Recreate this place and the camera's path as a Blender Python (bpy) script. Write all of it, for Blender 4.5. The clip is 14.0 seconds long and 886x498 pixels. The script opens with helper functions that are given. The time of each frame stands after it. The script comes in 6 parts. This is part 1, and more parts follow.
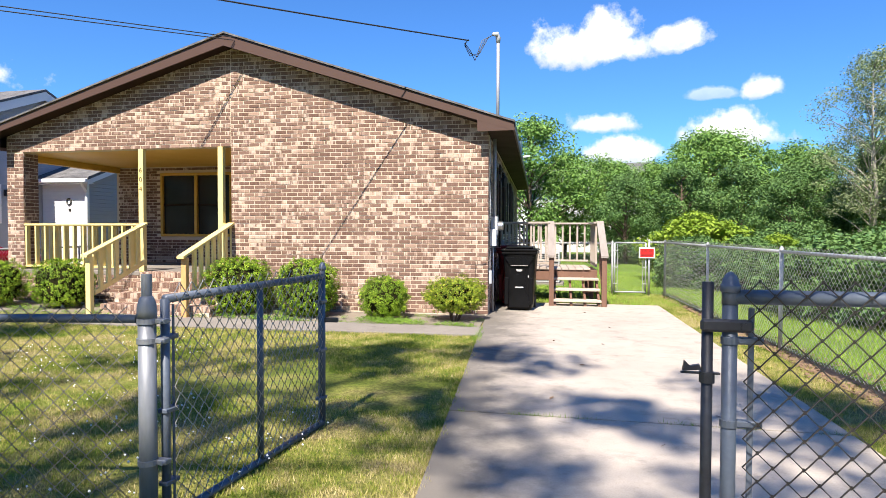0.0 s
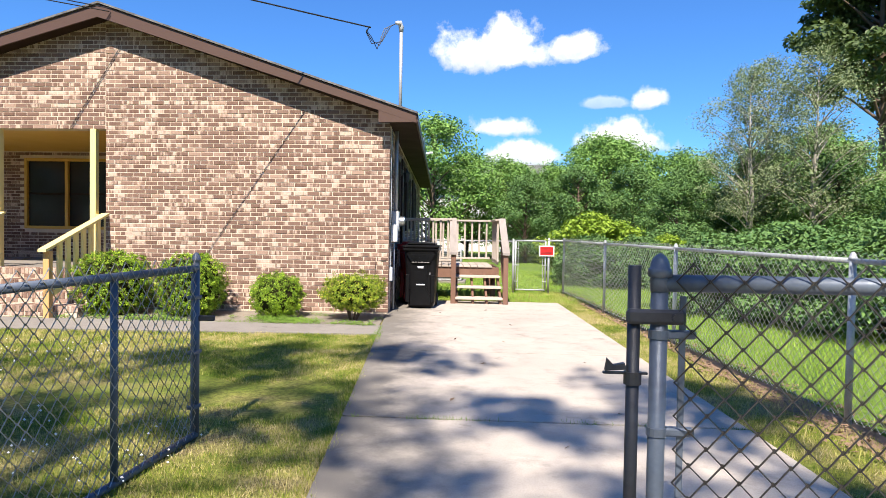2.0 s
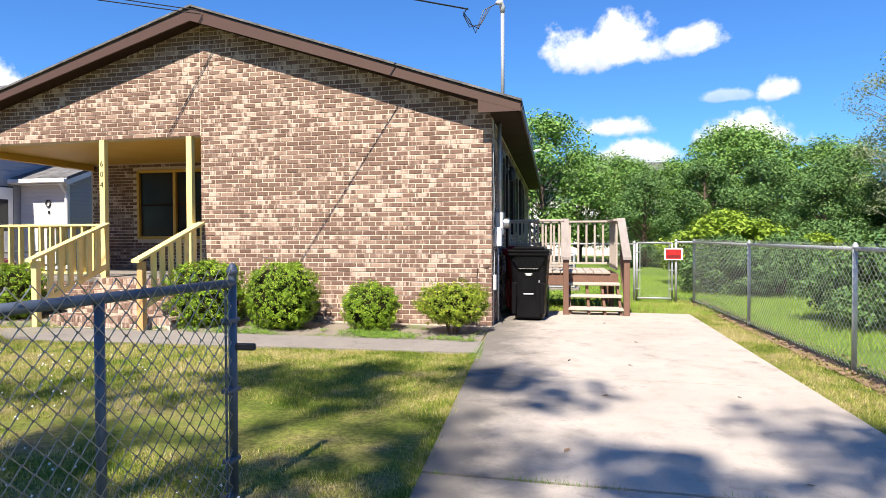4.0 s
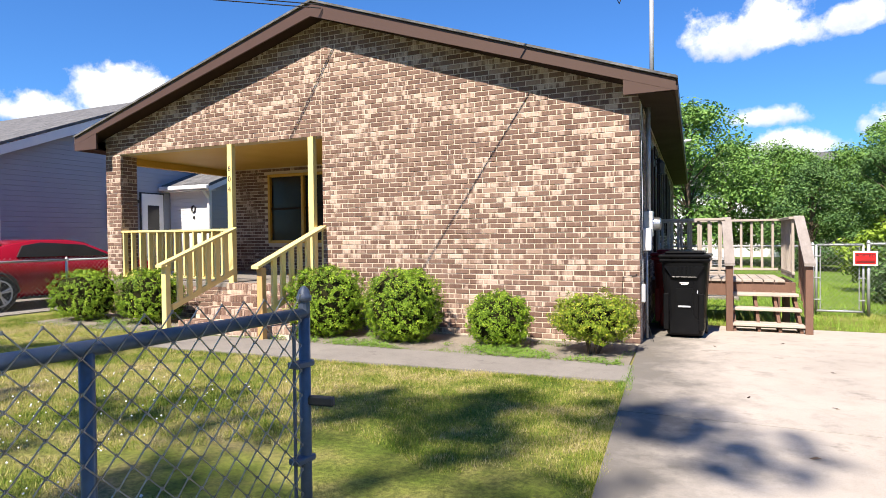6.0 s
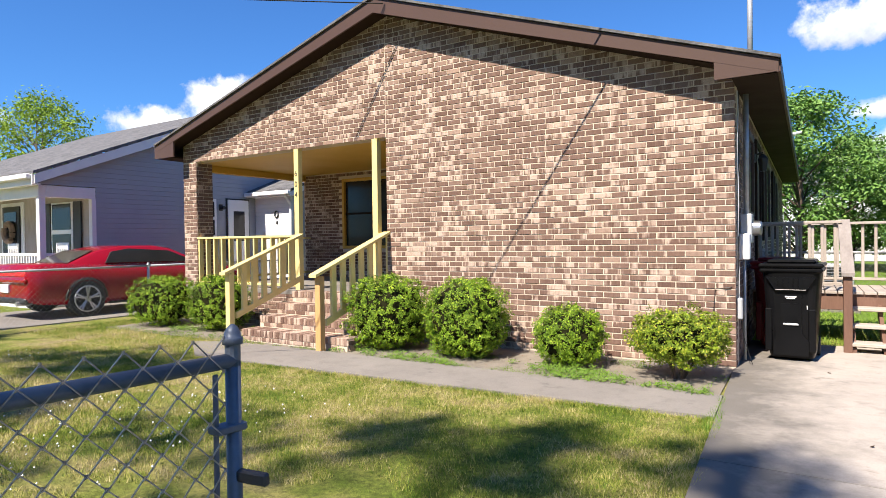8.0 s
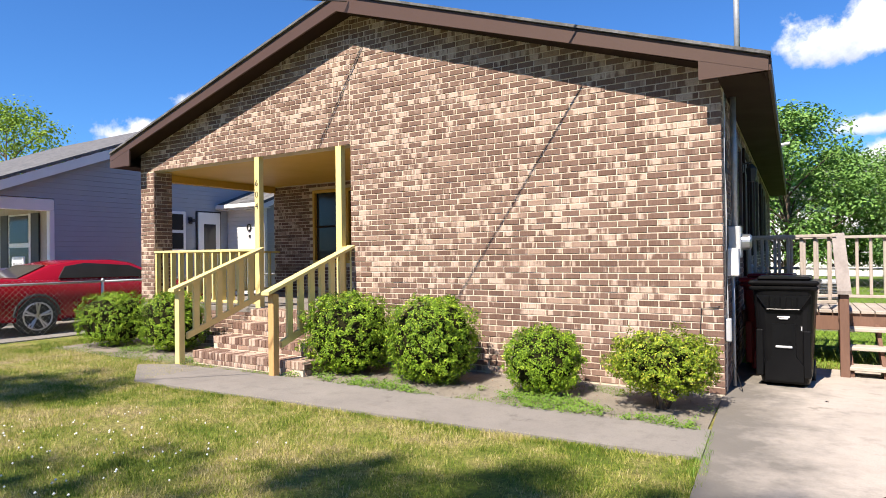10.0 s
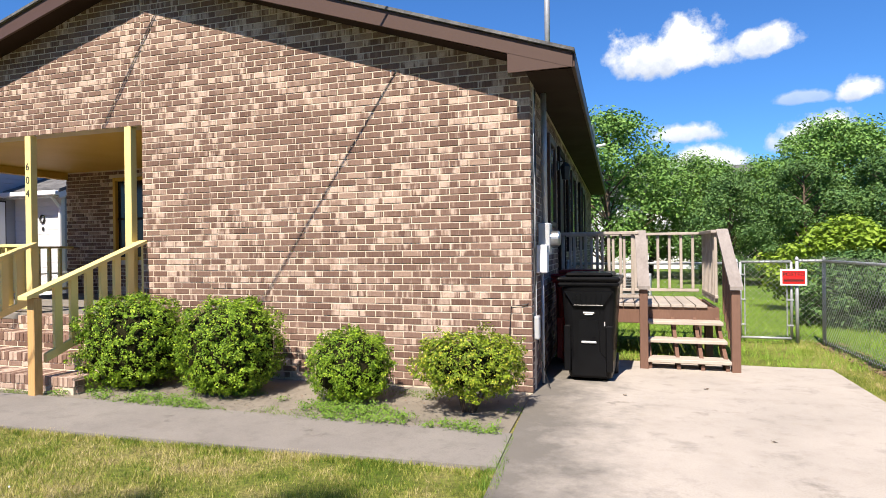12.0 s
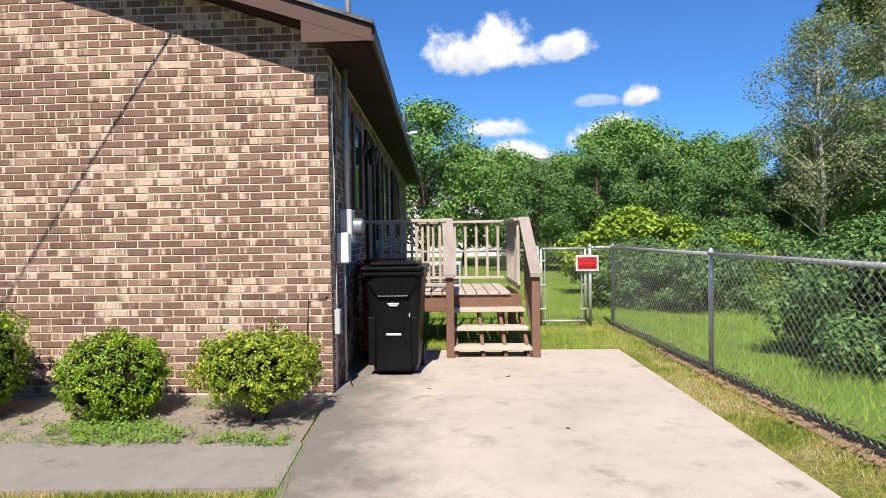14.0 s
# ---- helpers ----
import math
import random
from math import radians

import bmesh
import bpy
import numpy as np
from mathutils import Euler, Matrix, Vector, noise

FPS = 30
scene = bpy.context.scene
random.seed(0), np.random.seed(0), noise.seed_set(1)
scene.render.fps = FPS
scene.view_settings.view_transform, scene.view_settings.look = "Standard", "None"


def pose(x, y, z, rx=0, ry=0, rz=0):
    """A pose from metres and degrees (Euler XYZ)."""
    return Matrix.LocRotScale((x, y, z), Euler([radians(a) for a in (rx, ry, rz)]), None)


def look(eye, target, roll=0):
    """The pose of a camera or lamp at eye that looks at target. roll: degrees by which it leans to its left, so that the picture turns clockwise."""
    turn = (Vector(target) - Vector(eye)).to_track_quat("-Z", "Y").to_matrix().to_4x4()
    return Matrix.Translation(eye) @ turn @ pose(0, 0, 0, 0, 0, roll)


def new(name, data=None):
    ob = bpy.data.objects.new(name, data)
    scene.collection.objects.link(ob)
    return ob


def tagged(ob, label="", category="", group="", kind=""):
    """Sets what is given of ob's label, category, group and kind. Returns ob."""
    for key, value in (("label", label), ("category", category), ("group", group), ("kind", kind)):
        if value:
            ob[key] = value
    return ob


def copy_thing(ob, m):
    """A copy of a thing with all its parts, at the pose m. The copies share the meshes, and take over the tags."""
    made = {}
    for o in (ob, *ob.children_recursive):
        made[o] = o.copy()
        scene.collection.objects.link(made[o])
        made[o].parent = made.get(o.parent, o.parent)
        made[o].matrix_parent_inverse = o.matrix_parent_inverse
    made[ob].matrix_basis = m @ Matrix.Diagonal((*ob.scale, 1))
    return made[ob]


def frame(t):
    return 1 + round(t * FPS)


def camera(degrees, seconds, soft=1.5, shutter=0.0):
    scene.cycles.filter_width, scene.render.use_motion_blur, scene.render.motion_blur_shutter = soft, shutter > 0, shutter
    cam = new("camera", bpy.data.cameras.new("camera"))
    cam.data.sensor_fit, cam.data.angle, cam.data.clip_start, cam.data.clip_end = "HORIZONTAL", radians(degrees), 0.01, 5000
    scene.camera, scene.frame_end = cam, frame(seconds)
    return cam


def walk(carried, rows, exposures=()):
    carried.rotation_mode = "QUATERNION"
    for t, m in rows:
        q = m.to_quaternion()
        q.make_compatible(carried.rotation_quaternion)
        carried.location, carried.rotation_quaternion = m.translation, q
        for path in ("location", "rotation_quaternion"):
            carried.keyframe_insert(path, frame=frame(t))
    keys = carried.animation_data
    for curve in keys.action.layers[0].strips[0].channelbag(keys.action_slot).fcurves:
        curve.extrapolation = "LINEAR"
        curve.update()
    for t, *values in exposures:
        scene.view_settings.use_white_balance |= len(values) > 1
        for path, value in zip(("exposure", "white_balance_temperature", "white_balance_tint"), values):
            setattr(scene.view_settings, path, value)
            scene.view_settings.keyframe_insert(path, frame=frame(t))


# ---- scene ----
cam = camera(69.7, 14.0, soft=0.8)
PATH = [
    (0, (1.475, -10.290, 1.363), (1.052, -8.337, 1.308), 0.15),
    (0.5, (1.498, -10.269, 1.352), (1.199, -8.293, 1.290), 0.42),
    (1, (1.513, -10.210, 1.337), (1.280, -8.224, 1.268), 0.69),
    (1.5, (1.494, -10.109, 1.314), (1.337, -8.117, 1.246), 0.91),
    (2, (1.461, -9.931, 1.297), (1.339, -7.936, 1.243), 0.91),
    (2.2, (1.470, -9.840, 1.290), (1.351, -7.844, 1.241), 0.75),
    (4.3, (1.384, -8.700, 1.262), (0.797, -6.789, 1.229), -0.30),
    (4.5, (1.352, -8.607, 1.256), (0.682, -6.722, 1.231), -0.31),
    (5, (1.287, -8.380, 1.266), (0.530, -6.530, 1.237), -0.27),
    (5.5, (1.166, -8.126, 1.301), (0.384, -6.285, 1.268), -0.49),
    (6, (1.113, -7.917, 1.313), (0.261, -6.108, 1.277), -0.60),
    (6.5, (1.141, -7.688, 1.340), (0.149, -5.951, 1.312), -0.79),
    (7, (1.178, -7.541, 1.344), (0.100, -5.856, 1.316), -0.75),
    (7.5, (1.148, -7.353, 1.364), (0.046, -5.685, 1.333), -0.70),
    (9.8, (1.049, -6.605, 1.356), (-0.055, -4.937, 1.374), -0.7),
    (10, (1.011, -6.515, 1.361), (-0.066, -4.83, 1.381), -0.7),
    (10.5, (0.976, -6.388, 1.371), (0.024, -4.629, 1.391), -0.8),
    (11, (1.037, -6.221, 1.392), (0.148, -4.43, 1.4), -1.1),
    (11.5, (1.129, -6.049, 1.386), (0.29, -4.233, 1.387), -0.9),
    (12, (1.169, -5.912, 1.379), (0.514, -4.022, 1.376), -0.7),
    (12.5, (1.155, -5.751, 1.375), (0.771, -3.788, 1.367), -0.6),
    (13, (1.154, -5.636, 1.365), (0.96, -3.646, 1.345), -0.7),
    (13.5, (1.188, -5.547, 1.362), (1.058, -3.551, 1.329), -0.8),
    (14, (1.275, -5.444, 1.37), (1.164, -3.448, 1.324), -0.9),
]
walk(cam, [(t, look(eye, target, roll)) for t, eye, target, roll in PATH], exposures=[(0, 1.26), (5, 1.17), (7.5, 1.12), (10.5, 1.09), (12.5, 0.94), (14, 0.88)])

# ---- world, sun, exposure ----
SUN_EL, SUN_AZ = 51.0, 4.0          # height, and degrees from the house's front normal towards its porch side
to_sun = Vector((-math.sin(radians(SUN_AZ)) * math.cos(radians(SUN_EL)), -math.cos(radians(SUN_AZ)) * math.cos(radians(SUN_EL)), math.sin(radians(SUN_EL))))
world = bpy.data.worlds.new("world")
scene.world = world
world.use_nodes = True
sun = new("sun", bpy.data.lights.new("sun", "SUN"))
sun.data.energy, sun.data.angle, sun.data.color = 5.0, radians(0.5), (1.0, 0.885, 0.76)
sun.matrix_world = look(to_sun * 60, (0, 0, 0))


class Nodes:
    """Short hand for node trees."""

    def __init__(self, tree):
        self.tree = tree
        tree.nodes.clear()

    def add(self, kind, ins=None, **props):
        n = self.tree.nodes.new(kind)
        for k, v in props.items():
            setattr(n, k, v)
        for k, v in (ins or {}).items():
            if isinstance(v, bpy.types.NodeSocket):
                self.tree.links.new(v, n.inputs[k])
            else:
                n.inputs[k].default_value = v
        return n

    def math(self, op, a, b=0.0, c=0.0, clamp=False):
        n = self.add("ShaderNodeMath", {0: a, 1: b, 2: c}, operation=op)
        n.use_clamp = clamp
        return n.outputs[0]

    def mix(self, f, a, b):
        n = self.add("ShaderNodeMix", {0: f, 6: a, 7: b}, data_type="RGBA")
        return n.outputs[2]

    def noise(self, scale, detail=4.0, vec=None, rough=0.55):
        ins = {"Scale": scale, "Detail": detail, "Roughness": rough}
        if vec is not None:
            ins["Vector"] = vec
        return self.add("ShaderNodeTexNoise", ins).outputs[0]

    def ramp(self, fac, stops):
        n = self.add("ShaderNodeValToRGB", {0: fac})
        el = n.color_ramp.elements
        while len(el) < len(stops):
            el.new(0.5)
        for e, (p, c) in zip(el, stops):
            e.position, e.color = p, (*c, 1) if len(c) == 3 else c
        return n.outputs[0]

    def range(self, v, a, b, c=0.0, d=1.0):
        return self.add("ShaderNodeMapRange", {0: v, 1: a, 2: b, 3: c, 4: d}).outputs[0]


def build_sky():
    """Blue sky with fair-weather clouds."""
    N = Nodes(world.node_tree)
    sky = N.add("ShaderNodeTexSky", sky_type="NISHITA", sun_disc=False, sun_elevation=radians(SUN_EL), sun_rotation=math.atan2(to_sun.x, to_sun.y))
    sky.air_density, sky.dust_density, sky.ozone_density = 1.0, 0.2, 4.0
    co = N.add("ShaderNodeTexCoord").outputs["Generated"]
    sep = N.add("ShaderNodeSeparateXYZ", {0: co})
    x, y, z = sep.outputs
    az = N.math("ARCTAN2", x, y)
    el = N.math("ARCSINE", z)
    n1 = N.noise(9.0, 6.0, co, 0.6)
    n2 = N.noise(26.0, 5.0, co, 0.6)
    warp = N.math("ADD", N.math("MULTIPLY", N.math("SUBTRACT", n1, 0.5), 2.0), N.math("MULTIPLY", N.math("SUBTRACT", n2, 0.5), 1.3))
    total = None
    lift = None
    for a, e, ra, re, k in CLOUDS:
        da = N.math("DIVIDE", N.math("SUBTRACT", az, radians(a)), radians(ra))
        de = N.math("DIVIDE", N.math("SUBTRACT", el, radians(e)), radians(re))
        low = N.math("MULTIPLY", N.math("LESS_THAN", de, 0.0), 0.8)
        de2 = N.math("MULTIPLY", de, N.math("ADD", 1.0, low))
        d = N.math("SQRT", N.math("ADD", N.math("MULTIPLY", da, da), N.math("MULTIPLY", de2, de2)))
        m = N.math("MULTIPLY", N.range(N.math("ADD", d, warp), 0.98, 0.60), k)
        total = m if total is None else N.math("MAXIMUM", total, m)
        s = N.math("MULTIPLY", m, N.range(N.math("ADD", de, N.math("MULTIPLY", N.math("SUBTRACT", n2, 0.5), 2.2)), -0.6, 0.45))
        lift = s if lift is None else N.math("MAXIMUM", lift, s)
    cloud = N.mix(lift, (7.0, 7.7, 9.2, 1), (13.2, 13.2, 13.1, 1))
    blue = N.add("ShaderNodeMix", {0: 1.0, 6: sky.outputs[0], 7: SKY_TINT}, data_type="RGBA", blend_type="MULTIPLY").outputs[2]
    colour = N.mix(total, blue, cloud)
    bg = N.add("ShaderNodeBackground", {0: colour, 1: 0.050})
    N.add("ShaderNodeOutputWorld", {0: bg.outputs[0]})


SKY_TINT = (0.60, 1.10, 1.70, 1)
# azimuth from +y towards +x, elevation, half sizes (degrees), density
CLOUDS = [(0.9, 15.4, 6.2, 2.6, 1.0), (2.6, 16.8, 3.6, 2.4, 1.0), (8.0, 15.6, 3.2, 1.8, 0.95), (2.3, 9.2, 4.8, 1.5, 0.9), (3.5, 6.7, 4.4, 2.0, 1.0), (11.4, 7.8, 4.4, 2.2, 1.0),
          (14.1, 11.3, 1.9, 1.3, 0.95), (10.6, 11.2, 2.8, 0.8, 0.5), (-51.5, 11.0, 6.0, 3.0, 1.0), (-57.5, 9.6, 6.0, 2.2, 1.0), (-70.0, 9.5, 3.0, 1.1, 0.5)]
build_sky()


# ---- materials ----
def material(name):
    m = bpy.data.materials.new(name)
    m.use_nodes = True
    return m, Nodes(m.node_tree)


def finish(N, colour, rough=0.6, metal=0.0, bump=None, strength=0.3, dist=0.01, spec=0.5, extra=None):
    ins = {"Base Color": colour, "Roughness": rough, "Metallic": metal, "Specular IOR Level": spec}
    if bump is not None:
        ins["Normal"] = N.add("ShaderNodeBump", {"Height": bump, "Strength": strength, "Distance": dist}).outputs[0]
    ins.update(extra or {})
    b = N.add("ShaderNodeBsdfPrincipled", ins)
    N.add("ShaderNodeOutputMaterial", {0: b.outputs[0]})


def simple(name, a, b, scale=6.0, rough=0.6, metal=0.0, bump=0.15, fine=60.0, spec=0.5, dist=0.004, stretch=(1, 1, 1)):
    """A surface of two close tones, mottled at a coarse and a fine scale."""
    m, N = material(name)
    co = N.add("ShaderNodeTexCoord").outputs["Object"]
    if stretch != (1, 1, 1):
        co = N.add("ShaderNodeMapping", {0: co, 3: stretch}).outputs[0]
    n1, n2 = N.noise(scale, 5, co), N.noise(fine, 4, co)
    f = N.math("ADD", N.math("MULTIPLY", N.range(n1, 0.3, 0.7), 0.6), N.math("MULTIPLY", N.range(n2, 0.3, 0.7), 0.4))
    r = N.math("ADD", N.math("MULTIPLY", n1, 0.2), rough - 0.1)
    finish(N, N.mix(f, (*a, 1), (*b, 1)), r, metal, n2, bump, dist, spec)
    return m


def brick_material(name, single):
    """Flashed clay brick, dark brown to pale tan, each brick its own tone, with pale vertical smears."""
    m, N = material(name)
    pos = N.add("ShaderNodeNewGeometry")
    rnd = N.add("ShaderNodeObjectInfo").outputs["Random"] if single else pos.outputs["Random Per Island"]
    p = pos.outputs["Position"]
    shift = N.add("ShaderNodeCombineXYZ", {0: N.math("MULTIPLY", rnd, 37.0), 1: N.math("MULTIPLY", rnd, 91.0), 2: 0.0}).outputs[0]
    pv = N.add("ShaderNodeVectorMath", {0: p, 1: shift}, operation="ADD").outputs[0]
    smear = N.noise(1.0, 3, N.add("ShaderNodeMapping", {0: pv, 3: (10, 10, 1.2)}).outputs[0], 0.55)
    streak = N.noise(1.0, 2, N.add("ShaderNodeMapping", {0: pv, 3: (75, 75, 3.0)}).outputs[0], 0.6)
    grain = N.noise(160.0, 4, p)
    clump = N.noise(1.0, 3, N.add("ShaderNodeMapping", {0: p, 3: (0.9, 0.9, 2.2)}).outputs[0])
    base = N.ramp(rnd, [(0.0, (0.118, 0.066, 0.050)), (0.25, (0.150, 0.088, 0.067)), (0.5, (0.192, 0.118, 0.091)), (0.72, (0.162, 0.097, 0.074)), (0.9, (0.25, 0.162, 0.125)), (1.0, (0.39, 0.275, 0.212))])
    pale = N.math("ADD", smear, N.math("MULTIPLY", N.math("SUBTRACT", streak, 0.5), 0.22))
    pale = N.math("ADD", pale, N.math("MULTIPLY", N.math("SUBTRACT", clump, 0.5), 0.75))
    amount = N.math("MULTIPLY", N.range(pale, 0.50, 0.60), N.range(N.math("FRACT", N.math("MULTIPLY", rnd, 7.31)), 0.25, 0.5))
    col = N.mix(N.math("MULTIPLY", N.range(streak, 0.4, 0.7), 0.35), base, (0.29, 0.195, 0.147, 1))
    col = N.mix(N.math("MULTIPLY", amount, 0.85), col, (0.60, 0.462, 0.372, 1))
    mottle = N.noise(30.0, 4, pv, 0.6)
    col = N.mix(N.math("MULTIPLY", N.range(mottle, 0.55, 0.3), 0.3), col, (0.075, 0.045, 0.033, 1))
    col = N.mix(N.math("MULTIPLY", N.range(grain, 0.35, 0.7), 0.25), col, (0.1, 0.065, 0.05, 1))
    finish(N, col, 0.85, 0, N.math("ADD", grain, smear), 0.5, 0.003, 0.25)
    return m


def siding_material(name, col):
    m, N = material(name)
    co = N.add("ShaderNodeTexCoord").outputs["Object"]
    n = N.noise(2.0, 4, co)
    finish(N, N.mix(n, (*[c * 0.9 for c in col], 1), (*[c * 1.08 for c in col], 1)), 0.5, 0, N.noise(90, 3, co), 0.05, 0.003)
    return m


M = {}
M["brick"] = brick_material("brick", True)
M["brick_field"] = brick_material("brick_field", False)
M["mortar"] = simple("mortar", (0.64, 0.545, 0.435), (0.52, 0.44, 0.345), 3, 0.9, 0, 0.6, 140, 0.2)
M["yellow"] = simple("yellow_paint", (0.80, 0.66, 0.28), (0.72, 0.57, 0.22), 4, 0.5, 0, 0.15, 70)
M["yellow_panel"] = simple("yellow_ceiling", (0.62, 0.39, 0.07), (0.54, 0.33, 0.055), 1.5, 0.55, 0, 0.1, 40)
M["raw_wood"] = simple("raw_wood", (0.58, 0.36, 0.15), (0.44, 0.25, 0.09), 9, 0.7, 0, 0.3, 60, stretch=(6, 6, 0.6))
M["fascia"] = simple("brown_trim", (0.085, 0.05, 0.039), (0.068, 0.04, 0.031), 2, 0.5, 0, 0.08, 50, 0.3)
# trim brown taken much darker, so the eaves' shade is in the colour
M["soffit"] = simple("brown_soffit_shaded", (0.034, 0.020, 0.016), (0.025, 0.015, 0.012), 2, 0.7, 0, 0.08, 50, 0.1)
M["white"] = simple("white_paint", (0.78, 0.78, 0.78), (0.68, 0.69, 0.70), 3, 0.5, 0, 0.1, 60)
M["glass"] = simple("dark_glass", (0.02, 0.021, 0.022), (0.035, 0.034, 0.034), 2, 0.12, 0, 0.0, 40, 0.35)
M["galv"] = simple("galvanised_steel", (0.46, 0.48, 0.50), (0.30, 0.315, 0.335), 14, 0.5, 0.35, 0.1, 90)
M["wire"] = simple("fence_wire", (0.55, 0.56, 0.55), (0.26, 0.255, 0.245), 20, 0.45, 0.5, 0.1, 90)
M["post_grey"] = simple("dull_galvanised_post", (0.25, 0.27, 0.30), (0.15, 0.165, 0.19), 9, 0.5, 0.3, 0.3, 60, stretch=(1, 1, 0.2))
M["wire_black"] = simple("dark_gate_wire", (0.07, 0.065, 0.06), (0.035, 0.03, 0.028), 8, 0.5, 0.3, 0.1, 90)
M["wire_gate"] = simple("old_gate_wire", (0.60, 0.59, 0.58), (0.15, 0.125, 0.11), 2.2, 0.36, 0.5, 0.1, 90)
M["wire_dark"] = simple("weathered_wire", (0.33, 0.32, 0.31), (0.09, 0.075, 0.066), 8, 0.45, 0.5, 0.1, 90)
M["blue_pipe"] = simple("blue_grey_gate_paint", (0.125, 0.155, 0.20), (0.085, 0.105, 0.145), 10, 0.45, 0.2, 0.25, 60)
M["dark_pipe"] = simple("dark_rod", (0.05, 0.055, 0.065), (0.03, 0.03, 0.035), 10, 0.5, 0.3, 0.25, 60)
M["bin"] = simple("black_plastic", (0.004, 0.0042, 0.005), (0.007, 0.0072, 0.008), 5, 0.3, 0, 0.12, 120, 0.16)
M["bin_red"] = simple("dark_red_plastic", (0.20, 0.012, 0.014), (0.15, 0.009, 0.011), 5, 0.35, 0, 0.12, 120, 0.3)
M["deck_brown"] = simple("brown_deck_wood", (0.185, 0.100, 0.068), (0.115, 0.060, 0.040), 5, 0.7, 0, 0.35, 50, stretch=(1, 1, 0.25))
M["deck_grey"] = simple("weathered_deck_wood", (0.44, 0.39, 0.345), (0.29, 0.25, 0.215), 6, 0.75, 0, 0.4, 50, stretch=(1, 0.4, 0.4))
M["deck_tread"] = simple("pale_tread_wood", (0.50, 0.44, 0.375), (0.33, 0.285, 0.24), 6, 0.75, 0, 0.4, 50, stretch=(0.3, 1, 1))
M["deck_cap"] = simple("grey_cap_wood", (0.30, 0.27, 0.25), (0.19, 0.165, 0.15), 7, 0.75, 0, 0.4, 50, stretch=(1, 0.4, 0.4))
M["siding"] = siding_material("blue_grey_siding", (0.32, 0.34, 0.375))
# lightened siding: the wing front's sunlight is put into its colour
M["siding_lit"] = siding_material("sunlit_siding", (0.66, 0.67, 0.69))
M["shingle"] = simple("asphalt_shingle", (0.20, 0.20, 0.205), (0.04, 0.04, 0.042), 5, 0.9, 0, 0.8, 35, 0.3)
M["car_red"] = simple("red_car_paint", (0.27, 0.004, 0.012), (0.23, 0.0035, 0.010), 2, 0.16, 0.1, 0.0, 50)
M["rubber"] = simple("rubber", (0.02, 0.02, 0.02), (0.03, 0.03, 0.03), 8, 0.8)
M["alloy"] = simple("alloy", (0.55, 0.56, 0.58), (0.45, 0.46, 0.48), 8, 0.3, 0.9)
M["bark"] = simple("bark", (0.14, 0.10, 0.075), (0.08, 0.06, 0.045), 6, 0.9, 0, 0.8, 30, 0.2, 0.02, (1, 1, 0.3))
# near-black tone that paints shade into the gaps between shrub leaves
M["core_shade"] = simple("painted_inner_shade", (0.018, 0.026, 0.008), (0.03, 0.022, 0.012), 30, 0.95, 0, 1.0, 90, 0.05, 0.02)
M["red_sign"] = simple("red_sign", (0.62, 0.02, 0.02), (0.55, 0.015, 0.015), 4, 0.4, 0, 0.0)
M["black"] = simple("black_paint", (0.015, 0.015, 0.016), (0.02, 0.02, 0.02), 8, 0.5)
M["meter_grey"] = simple("grey_enclosure", (0.52, 0.54, 0.56), (0.45, 0.47, 0.49), 8, 0.4, 0.2)


def leaf_material(name, a, b, dry=None, glow=0.14):
    m, N = material(name)
    rnd = N.add("ShaderNodeNewGeometry").outputs["Random Per Island"]
    co = N.add("ShaderNodeTexCoord").outputs["Object"]
    n = N.noise(1.3, 3, co)
    f = N.math("ADD", N.math("MULTIPLY", rnd, 0.65), N.math("MULTIPLY", N.range(n, 0.3, 0.7), 0.35))
    col = N.mix(f, (*a, 1), (*b, 1))
    if dry:
        col = N.mix(N.math("MULTIPLY", N.math("GREATER_THAN", N.math("FRACT", N.math("MULTIPLY", rnd, 17.7)), 0.86), 0.8), col, (*dry, 1))
    d = N.add("ShaderNodeBsdfPrincipled", {"Base Color": col, "Roughness": 0.5, "Specular IOR Level": 0.2})
    t = N.add("ShaderNodeBsdfTranslucent", {"Color": N.mix(0.5, col, (0.22, 0.32, 0.03, 1))})
    s = N.add("ShaderNodeMixShader", {0: glow, 1: d.outputs[0], 2: t.outputs[0]})
    N.add("ShaderNodeOutputMaterial", {0: s.outputs[0]})
    return m


M["box_leaf"] = leaf_material("boxwood_leaf", (0.030, 0.078, 0.008), (0.25, 0.40, 0.022), (0.40, 0.52, 0.045), 0.07)
M["azalea_leaf"] = leaf_material("azalea_leaf", (0.040, 0.084, 0.008), (0.29, 0.39, 0.025), (0.48, 0.46, 0.06), 0.07)
M["tree_leaf"] = leaf_material("tree_leaf", (0.055, 0.14, 0.032), (0.23, 0.39, 0.088), glow=0.09)
M["light_leaf"] = leaf_material("light_leaf", (0.13, 0.23, 0.02), (0.28, 0.39, 0.045))
M["dark_leaf"] = leaf_material("dark_leaf", (0.035, 0.095, 0.032), (0.15, 0.26, 0.072), glow=0.08)
M["pine_leaf"] = leaf_material("pine_needles", (0.04, 0.075, 0.028), (0.10, 0.14, 0.05))
M["grey_leaf"] = leaf_material("olive_leaf", (0.13, 0.18, 0.085), (0.27, 0.32, 0.16))


